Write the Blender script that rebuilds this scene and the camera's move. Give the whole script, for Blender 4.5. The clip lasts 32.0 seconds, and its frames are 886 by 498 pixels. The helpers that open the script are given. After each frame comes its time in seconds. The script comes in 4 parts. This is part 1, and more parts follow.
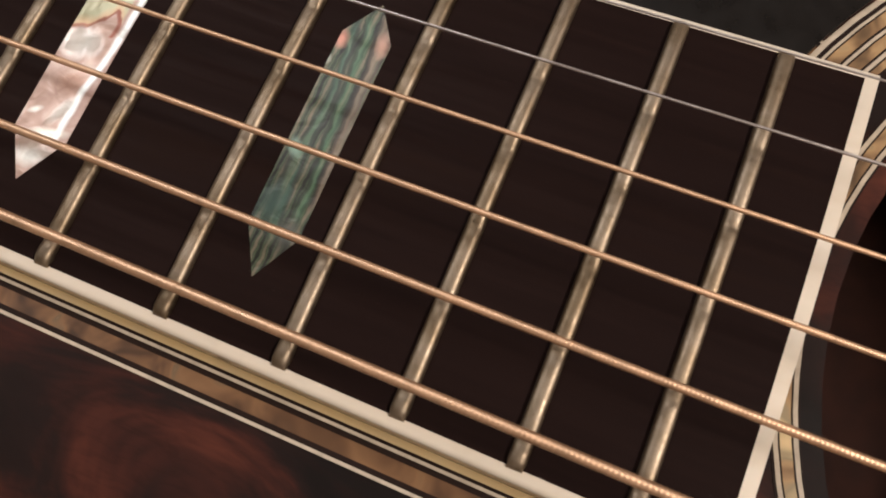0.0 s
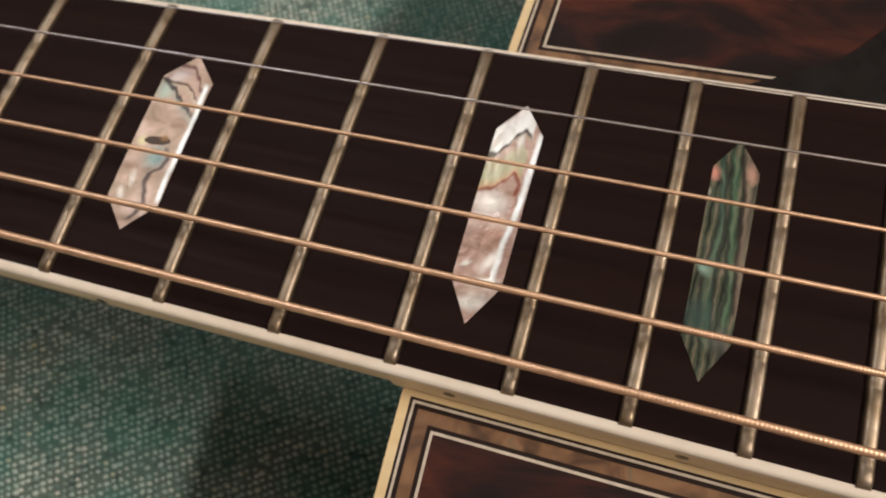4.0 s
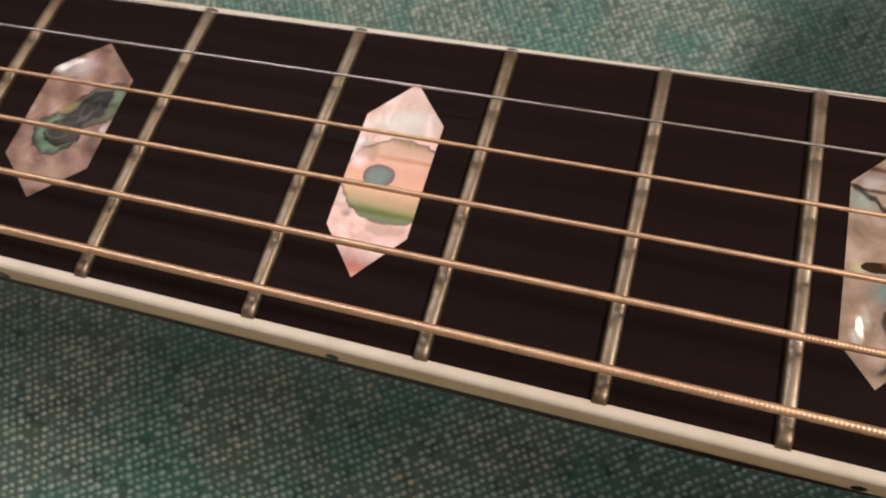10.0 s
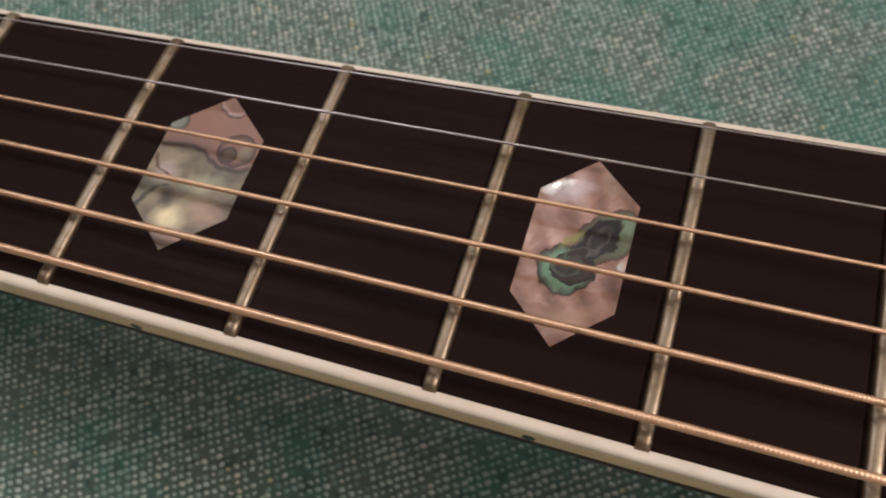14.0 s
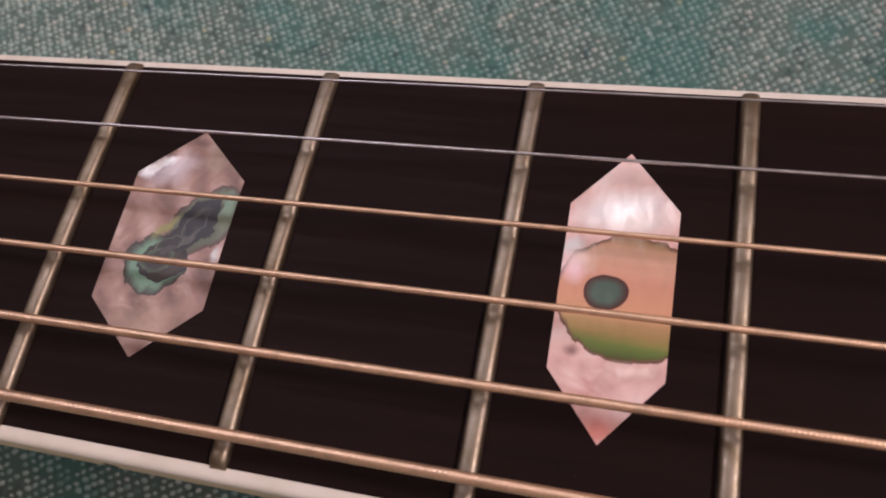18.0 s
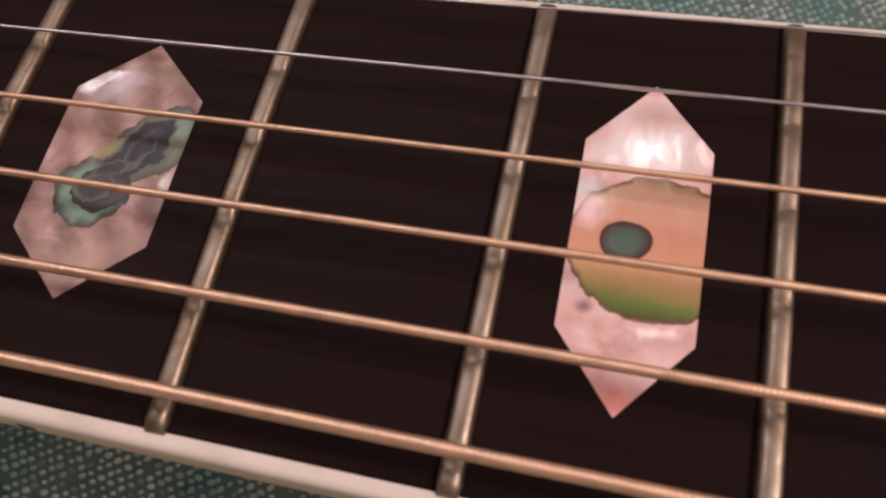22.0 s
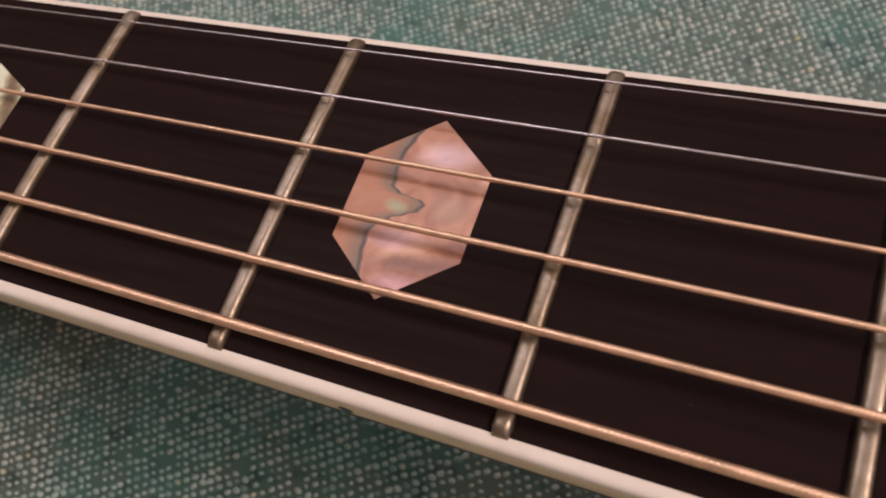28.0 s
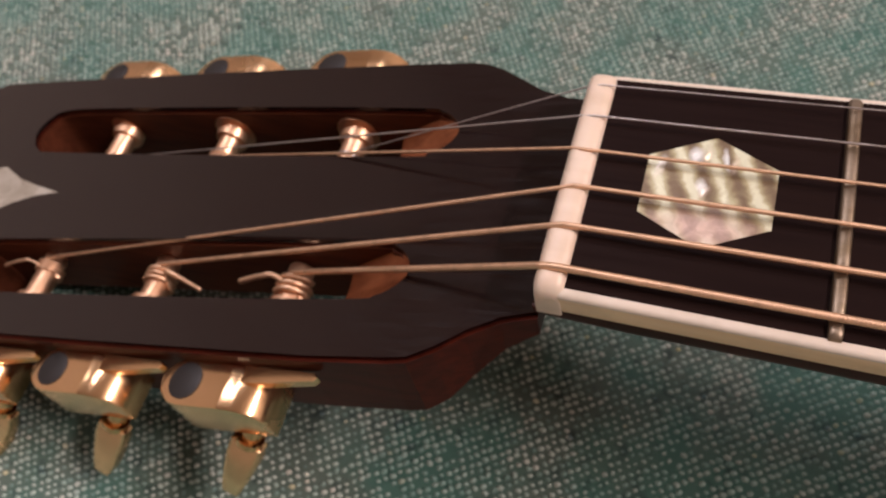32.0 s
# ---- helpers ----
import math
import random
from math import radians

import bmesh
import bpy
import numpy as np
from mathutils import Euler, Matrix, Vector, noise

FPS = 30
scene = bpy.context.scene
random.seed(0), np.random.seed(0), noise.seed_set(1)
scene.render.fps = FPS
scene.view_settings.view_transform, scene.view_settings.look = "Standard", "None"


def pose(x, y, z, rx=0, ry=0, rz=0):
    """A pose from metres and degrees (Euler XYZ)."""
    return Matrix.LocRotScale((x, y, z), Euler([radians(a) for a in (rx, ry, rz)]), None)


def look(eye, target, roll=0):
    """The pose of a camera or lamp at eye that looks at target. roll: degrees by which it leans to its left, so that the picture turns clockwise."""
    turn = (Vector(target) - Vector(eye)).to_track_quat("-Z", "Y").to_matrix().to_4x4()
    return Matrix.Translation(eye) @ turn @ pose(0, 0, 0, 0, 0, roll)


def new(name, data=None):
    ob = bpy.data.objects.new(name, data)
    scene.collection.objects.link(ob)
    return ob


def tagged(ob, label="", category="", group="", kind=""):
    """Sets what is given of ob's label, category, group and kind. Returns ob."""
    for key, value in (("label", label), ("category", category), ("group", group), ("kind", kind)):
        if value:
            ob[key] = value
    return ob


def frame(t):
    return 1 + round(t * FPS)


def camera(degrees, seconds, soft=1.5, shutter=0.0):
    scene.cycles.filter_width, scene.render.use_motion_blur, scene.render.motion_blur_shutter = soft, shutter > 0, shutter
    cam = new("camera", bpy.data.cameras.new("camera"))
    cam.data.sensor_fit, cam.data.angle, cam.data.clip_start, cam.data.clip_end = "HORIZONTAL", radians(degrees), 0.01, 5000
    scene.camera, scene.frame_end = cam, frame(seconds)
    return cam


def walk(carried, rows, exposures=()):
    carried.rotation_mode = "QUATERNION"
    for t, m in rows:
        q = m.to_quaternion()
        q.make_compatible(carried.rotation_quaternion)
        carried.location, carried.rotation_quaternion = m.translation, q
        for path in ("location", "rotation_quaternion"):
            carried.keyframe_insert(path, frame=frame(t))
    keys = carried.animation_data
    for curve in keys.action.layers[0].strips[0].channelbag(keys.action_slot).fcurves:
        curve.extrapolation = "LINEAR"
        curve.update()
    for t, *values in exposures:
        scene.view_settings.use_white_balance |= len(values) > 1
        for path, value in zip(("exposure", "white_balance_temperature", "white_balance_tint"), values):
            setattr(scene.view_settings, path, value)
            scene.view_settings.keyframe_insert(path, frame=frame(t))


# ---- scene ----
cam = camera(53.31, 32.0, soft=1.9)
cam.data.dof.use_dof, cam.data.dof.focus_distance, cam.data.dof.aperture_fstop = True, 0.100, 46.0
BOARD = 0.085  # height of the fingerboard's crown above the cloth, metres
# seconds, eye in millimetres from the nut's middle on the fingerboard, turn in degrees
PATH = [
    (0, 431.46, -32.63, 89.70, 17.911, 4.051, 22.365),
    (0.5, 430.85, -36.16, 93.61, 20.309, 5.204, 21.723),
    (1, 436.85, -38.04, 97.57, 21.723, 6.724, 19.736),
    (1.5, 432.72, -42.07, 103.56, 22.269, 7.531, 17.991),
    (2, 425.71, -42.38, 104.38, 22.739, 7.819, 17.458),
    (2.5, 416.88, -46.97, 106.10, 23.730, 8.051, 17.530),
    (3, 404.24, -50.98, 106.59, 23.690, 7.721, 17.251),
    (3.5, 394.92, -51.63, 108.74, 24.031, 7.480, 16.719),
    (5.5, 369.46, -57.55, 113.87, 25.244, 7.236, 15.196),
    (6, 361.78, -57.69, 113.27, 25.604, 6.932, 15.324),
    (6.5, 354.19, -57.10, 112.52, 25.286, 6.571, 15.361),
    (7, 345.87, -56.15, 111.87, 25.542, 6.332, 15.579),
    (7.5, 334.72, -55.92, 110.58, 25.391, 6.104, 15.524),
    (8, 323.08, -55.33, 108.48, 25.646, 6.019, 15.505),
    (8.5, 312.26, -56.22, 104.94, 25.907, 5.791, 15.342),
    (9, 303.41, -55.21, 104.41, 26.598, 5.895, 14.984),
    (9.5, 294.10, -54.82, 101.08, 27.130, 6.030, 14.999),
    (10, 283.67, -56.47, 99.10, 27.619, 5.760, 15.451),
    (10.5, 272.34, -57.55, 99.32, 27.945, 5.782, 15.673),
    (11, 262.34, -55.62, 98.69, 28.254, 6.058, 15.870),
    (11.5, 254.66, -54.77, 98.20, 29.026, 5.995, 16.033),
    (12, 245.67, -54.26, 99.39, 29.987, 6.292, 16.746),
    (12.5, 238.32, -55.59, 99.87, 30.713, 6.077, 17.268),
    (13, 228.65, -56.10, 99.96, 30.743, 6.079, 17.585),
    (13.5, 220.44, -57.00, 101.54, 30.522, 5.971, 17.648),
    (14, 212.33, -53.19, 100.66, 28.675, 6.618, 17.286),
    (14.5, 204.00, -43.79, 103.42, 26.111, 7.477, 16.655),
    (16.5, 215.64, -41.19, 94.34, 26.984, 9.874, 13.362),
    (17, 234.86, -37.49, 90.92, 26.455, 9.689, 12.213),
    (17.5, 249.41, -35.89, 83.89, 26.500, 9.502, 11.448),
    (18, 252.47, -34.14, 81.61, 25.766, 9.168, 11.024),
    (18.5, 254.17, -33.63, 75.75, 24.654, 8.390, 10.607),
    (19, 256.09, -30.07, 70.52, 24.066, 7.339, 10.029),
    (19.5, 262.12, -30.18, 65.86, 24.867, 6.897, 9.868),
    (20, 268.98, -29.54, 62.15, 25.778, 5.031, 8.697),
    (20.5, 268.64, -32.46, 61.72, 25.663, 6.347, 9.060),
    (21, 266.60, -31.71, 63.05, 25.124, 6.839, 9.676),
    (21.5, 257.97, -32.64, 64.40, 25.598, 6.594, 10.786),
    (22, 247.81, -34.20, 67.43, 25.975, 5.952, 12.161),
    (22.5, 234.43, -36.35, 73.14, 24.753, 6.254, 13.253),
    (23, 226.05, -35.79, 76.65, 24.560, 7.800, 14.242),
    (24, 203.71, -38.49, 81.75, 24.396, 7.826, 14.977),
    (24.5, 194.42, -40.52, 81.44, 26.025, 9.666, 15.280),
    (25, 184.82, -38.65, 80.94, 26.349, 10.265, 16.377),
    (25.5, 176.56, -36.66, 80.29, 26.488, 10.936, 16.910),
    (26, 167.00, -38.26, 80.06, 26.920, 11.517, 17.792),
    (26.5, 153.80, -39.06, 80.44, 27.607, 12.205, 18.639),
    (28.5, 109.03, -38.80, 80.49, 27.961, 12.445, 20.208),
    (29, 95.10, -40.91, 78.94, 28.412, 12.310, 20.598),
    (29.5, 88.50, -39.85, 74.69, 28.137, 12.176, 20.426),
    (30, 73.41, -40.03, 78.62, 28.460, 11.518, 20.225),
    (30.5, 55.68, -43.52, 84.52, 29.108, 10.968, 20.034),
    (31, 41.55, -48.39, 88.59, 29.998, 10.366, 19.101),
    (31.5, 30.02, -61.34, 95.65, 31.249, 9.962, 18.173),
    (32, 19.33, -77.65, 109.86, 31.955, 9.504, 16.823),
]
walk(cam, [(t, pose(x / 1000, y / 1000, z / 1000 + BOARD, rx, ry, rz)) for t, x, y, z, rx, ry, rz in PATH],
     exposures=[(0.0, -0.02, 6250, 6), (3.0, 0.02, 6200, 5), (9.0, 0.0, 6250, 7), (14.0, -0.03, 6000, 8), (17.0, -0.12, 5750, 19), (19.0, -0.18, 5950, 23), (21.0, -0.12, 6300, 28), (23.0, -0.14, 6150, 22), (24.0, -0.06, 6100, 21), (29.0, 0.05, 6250, 22), (31.0, 0.08, 6300, 23), (32.0, 0.20, 6350, 22)])

# ---- world and lights ----
world = bpy.data.worlds.new("world")
scene.world = world
world.use_nodes = True
world.node_tree.nodes["Background"].inputs[0].default_value = (0.9, 0.75, 0.6, 1)
world.node_tree.nodes["Background"].inputs[1].default_value = 0.02


def strip_lamp(name, eye, target, long, wide, watts, color):
    """A long lamp lying across the neck, aimed at it."""
    data = bpy.data.lights.new(name, "AREA")
    data.shape, data.size, data.size_y, data.energy, data.color = "RECTANGLE", long, wide, watts, color
    ob = new(name, data)
    ob.matrix_world = look(eye, target)
    return ob


# the long ceiling lamp over the body's end, and the paler one over the head's end
strip_lamp("ceiling_lamp_light", (1.95, 0.15, 2.20), (0.2, 0.0, BOARD), 1.2, 0.18, 108, (1.0, 0.86, 0.76))
strip_lamp("pendant_lamp_light", (-0.72, 0.75, 2.02), (0.2, 0.0, BOARD), 1.5, 0.40, 24, (0.97, 0.92, 0.91))

# ---- materials ----


class Mat:
    """A node material: its tree, and short ways to add and join nodes."""

    def __init__(self, name, rough=0.5, metal=0.0, color=(0.5, 0.5, 0.5), spec=0.5, coat=0.0):
        self.m = bpy.data.materials.new(name)
        self.m.use_nodes = True
        self.t = self.m.node_tree
        self.b = self.t.nodes["Principled BSDF"]
        self.set("Roughness", rough)
        self.set("Metallic", metal)
        self.set("Base Color", (*color, 1))
        self.set("Specular IOR Level", spec)
        self.set("Coat Weight", coat)
        self.set("Coat Roughness", 0.08)
        self.at = self.node("ShaderNodeTexCoord").outputs["Object"]

    def set(self, slot, value):
        if hasattr(value, "links"):
            self.t.links.new(value, self.b.inputs[slot])
        else:
            self.b.inputs[slot].default_value = value

    def node(self, kind, **given):
        n = self.t.nodes.new(kind)
        for key, value in given.items():
            if key == "op":
                n.operation = value
            elif key == "blend":
                n.blend_type, n.data_type = value, "RGBA"
        return n

    def put(self, slot, value):
        if hasattr(value, "links"):
            self.t.links.new(value, slot)
        elif value is not None:
            slot.default_value = value

    def math(self, op, a, b=None, c=None, clamp=False):
        n = self.node("ShaderNodeMath", op=op)
        n.use_clamp = clamp
        for slot, value in zip(n.inputs, (a, b, c)):
            self.put(slot, value)
        return n.outputs[0]

    def place(self, scale=(1, 1, 1), turn=(0, 0, 0), move=(0, 0, 0), src=None):
        """Coordinates in millimetres, moved, turned and scaled."""
        n = self.node("ShaderNodeMapping")
        n.vector_type = "POINT"
        self.put(n.inputs["Vector"], src or self.at)
        n.inputs["Location"].default_value = move
        n.inputs["Rotation"].default_value = [radians(a) for a in turn]
        n.inputs["Scale"].default_value = scale
        return n.outputs[0]

    def noise(self, size, detail=3.0, src=None, distort=0.0, rough=0.55):
        """Noise whose features are about `size` millimetres, or cells of src where that is given."""
        n = self.node("ShaderNodeTexNoise")
        self.put(n.inputs["Vector"], src or self.at)
        n.inputs["Scale"].default_value = 1.0 / size if src else 1000.0 / size
        n.inputs["Detail"].default_value, n.inputs["Distortion"].default_value, n.inputs["Roughness"].default_value = detail, distort, rough
        return n.outputs["Fac"]

    def wave(self, src, scale, distort, detail=2.0, kind="BANDS"):
        n = self.node("ShaderNodeTexWave")
        n.wave_type = kind
        self.put(n.inputs["Vector"], src)
        n.inputs["Scale"].default_value, n.inputs["Distortion"].default_value, n.inputs["Detail"].default_value = scale, distort, detail
        return n.outputs["Fac"]

    def ramp(self, fac, stops):
        n = self.node("ShaderNodeValToRGB")
        self.put(n.inputs[0], fac)
        while len(n.color_ramp.elements) < len(stops):
            n.color_ramp.elements.new(0.5)
        for e, (p, c) in zip(n.color_ramp.elements, stops):
            e.position, e.color = p, (c, c, c, 1) if isinstance(c, (int, float)) else (*c, 1)
        return n.outputs[0]

    def mix(self, fac, a, b, blend="MIX"):
        n = self.node("ShaderNodeMix", blend=blend)
        self.put(n.inputs[0], fac)
        for slot, value in ((n.inputs[6], a), (n.inputs[7], b)):
            self.put(slot, (*value, 1) if isinstance(value, tuple) else value)
        return n.outputs[2]

    def bump(self, height, strength=0.3, mm=0.1):
        n = self.node("ShaderNodeBump")
        n.inputs["Strength"].default_value, n.inputs["Distance"].default_value = strength, mm / 1000
        self.put(n.inputs["Height"], height)
        self.set("Normal", n.outputs[0])


def ebony(name, rough=0.4, base=(0.0150, 0.0083, 0.0074), pore=(0.0090, 0.0048, 0.0044), gloss=0.02):
    m = Mat(name, rough=rough, spec=gloss)
    long = m.place(scale=(45, 900, 400))
    grain = m.noise(1.0, 5, long, 0.4)
    streak = m.noise(1.0, 3, m.place(scale=(14, 170, 100)), 0.8)
    c = m.mix(m.ramp(grain, [(0.30, 0.35), (0.66, 1)]), pore, base)
    c = m.mix(m.ramp(streak, [(0.56, 0), (0.80, 0.5)]), c, (0.018, 0.009, 0.0065))
    dust = m.noise(1.0, 2, m.place(scale=(900, 1700, 900)))
    c = m.mix(m.math("MULTIPLY", m.ramp(dust, [(0.74, 0), (0.80, 0.5)]), m.ramp(m.noise(14, 2), [(0.5, 0), (0.65, 1)])), c, (0.10, 0.08, 0.07))
    m.set("Base Color", c)
    m.set("Roughness", m.ramp(grain, [(0.3, rough + 0.12), (0.7, rough - 0.03)]))
    m.bump(grain, 0.25, 0.05)
    return m.m


def figured_wood(name):
    """Glossy red-brown top with black figure."""
    m = Mat(name, rough=0.48, spec=0.1)
    big = m.noise(1.0, 4, m.place(scale=(24, 46, 40), turn=(0, 0, 4)), 2.0)
    fine = m.noise(1.0, 5, m.place(scale=(260, 1100, 200), turn=(0, 0, -3)), 0.6)
    c = m.ramp(big, [(0.40, (0.008, 0.0055, 0.005)), (0.52, (0.015, 0.008, 0.007)), (0.59, (0.036, 0.012, 0.009)), (0.68, (0.075, 0.022, 0.014)), (0.78, (0.105, 0.033, 0.020)), (0.88, (0.04, 0.012, 0.009))])
    c = m.mix(m.ramp(fine, [(0.36, 0.30), (0.5, 0.06), (0.65, 0)]), c, (0.012, 0.005, 0.004))
    m.set("Base Color", c)
    m.bump(fine, 0.1, 0.04)
    return m.m


def mahogany(name, base=(0.085, 0.018, 0.009), dark=(0.04, 0.009, 0.005), rough=0.35):
    m = Mat(name, rough=rough, spec=0.07)
    g = m.noise(1.0, 5, m.place(scale=(60, 700, 500)), 0.5)
    m.set("Base Color", m.mix(m.ramp(g, [(0.35, 0), (0.65, 1)]), dark, base))
    m.bump(g, 0.15, 0.04)
    return m.m


def ivoroid(name, base=(0.58, 0.49, 0.40), dark=(0.50, 0.40, 0.28), rough=0.35):
    m = Mat(name, rough=rough)
    g = m.noise(1.0, 3, m.place(scale=(30, 260, 500)), 0.4)
    s = m.noise(6, 3)
    c = m.mix(m.ramp(g, [(0.35, 0.0), (0.7, 1.0)]), base, dark)
    c = m.mix(m.ramp(s, [(0.5, 0.0), (0.8, 0.35)]), c, (0.42, 0.34, 0.24))
    m.set("Base Color", c)
    m.set("Subsurface Weight", 0.05)
    return m.m


def metal(name, color, rough, scratch=0.25, grain=(300, 300, 2500), stain=0.5):
    m = Mat(name, rough=rough, metal=1.0, color=color)
    g = m.noise(1.0, 4, m.place(scale=grain))
    s = m.noise(2.0, 4)
    m.set("Roughness", m.ramp(g, [(0.3, max(rough - 0.08, 0.03)), (0.75, rough + 0.12)]))
    m.set("Base Color", m.mix(m.ramp(s, [(0.5, 0.0), (0.72, stain)]), color, tuple(v * 0.55 for v in color)))
    m.bump(g, scratch, 0.03)
    return m.m


def plain(name, color, rough=0.4, spec=0.5, grain=1.5, vary=0.25):
    m = Mat(name, rough=rough, spec=spec)
    n = m.noise(grain, 4)
    m.set("Base Color", m.mix(m.ramp(n, [(0.35, 0), (0.7, 1)]), color, tuple(v * (1 - vary) for v in color)))
    m.set("Roughness", m.ramp(n, [(0.3, rough + 0.06), (0.7, rough - 0.05)]))
    return m.m


def worn_fret(name):
    """Nickel silver, dull and brown in blotches, scuffed across."""
    m = Mat(name, rough=0.4, metal=1.0)
    blot = m.noise(6.0, 3, None, 0.6)
    scuff = m.noise(1.0, 3, m.place(scale=(350, 2600, 350)))
    c = m.ramp(blot, [(0.34, (0.19, 0.14, 0.09)), (0.46, (0.26, 0.20, 0.14)), (0.58, (0.30, 0.24, 0.18)), (0.72, (0.22, 0.165, 0.105))])
    c = m.mix(m.ramp(m.noise(0.9, 3, m.place(scale=(1000, 1000, 1000), move=(3, 1, 0))), [(0.64, 0), (0.76, 0.45)]), c, (0.14, 0.10, 0.06))
    m.set("Base Color", c)
    m.set("Roughness", m.ramp(scuff, [(0.3, 0.40), (0.7, 0.58)]))
    m.bump(scuff, 0.2, 0.02)
    return m.m


EBONY = ebony("ebony_fingerboard")
VENEER = ebony("ebony_head_veneer", rough=0.10, base=(0.010, 0.0040, 0.0040), pore=(0.008, 0.0034, 0.0034), gloss=0.70)
TOP_WOOD = figured_wood("figured_rosewood_top")
MAHOGANY = mahogany("mahogany", (0.060, 0.010, 0.005), (0.034, 0.006, 0.003), 0.3)
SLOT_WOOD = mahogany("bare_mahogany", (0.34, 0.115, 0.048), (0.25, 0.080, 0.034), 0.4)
# darker copy of bare_mahogany that carries the shade inside the slots
SHADED_SLOT_WOOD = mahogany("shaded_bare_mahogany", (0.11, 0.032, 0.015), (0.07, 0.020, 0.010), 0.45)
# one binding, two tones: sheen put into the cap's colour, bounce into the side's
IVOROID = ivoroid("ivoroid", (0.70, 0.61, 0.51), (0.64, 0.54, 0.43), 0.36)
SIDE_LIT_IVOROID = ivoroid("side_lit_ivoroid", (0.82, 0.63, 0.40), (0.74, 0.54, 0.31), 0.4)
BODY_EDGE = ivoroid("yellow_ivoroid", (0.62, 0.47, 0.26), (0.55, 0.39, 0.19), 0.35)
BONE = ivoroid("bone", (0.75, 0.60, 0.48), (0.68, 0.52, 0.40), 0.4)
FRET_METAL = worn_fret("nickel_silver")
GOLD = metal("gold_plate", (1.0, 0.64, 0.35), 0.22, 0.0, (60, 60, 60), 0.08)
POST_METAL = metal("pale_gold", (0.80, 0.50, 0.32), 0.40, 0.05, stain=0.3)
BRONZE = metal("bronze_winding", (0.80, 0.53, 0.35), 0.47, 0.1)
STEEL = metal("plain_steel", (0.62, 0.57, 0.56), 0.36, 0.1)
GOLD_MIRROR = metal("polished_gold", (0.86, 0.52, 0.25), 0.13, 0.05, stain=0.1)
BLACK_CAP = plain("black_cap", (0.018, 0.015, 0.015), 0.5)
BLACK = plain("black_plastic", (0.008, 0.007, 0.007), 0.25)
BLACK_LINE = plain("black_fibre", (0.016, 0.008, 0.006), 0.5, 0.12)
WHITE_LINE = plain("white_fibre", (0.50, 0.42, 0.33), 0.45, 0.3)
GUARD = plain("black_pickguard", (0.009, 0.0075, 0.007), 0.3, 0.25, 4.0)
# bare wood darkened to stand in for the unlit inside of the body
UNLIT_WOOD = plain("unlit_inner_wood", (0.035, 0.014, 0.010), 0.8, 0.1, 8.0, 0.4)
WALL = plain("painted_wall", (0.52, 0.47, 0.42), 0.7, 0.3, 40.0, 0.1)
FLOOR = plain("floor_boards", (0.22, 0.13, 0.08), 0.5, 0.4, 20.0, 0.4)


def rgb(r, g, b):
    """A colour given as a painter's 0 to 255 values, made linear."""
    return tuple(((v / 255 + 0.055) / 1.055) ** 2.4 if v > 10 else v / 3294 for v in (r * 0.93, g * 0.975, b))


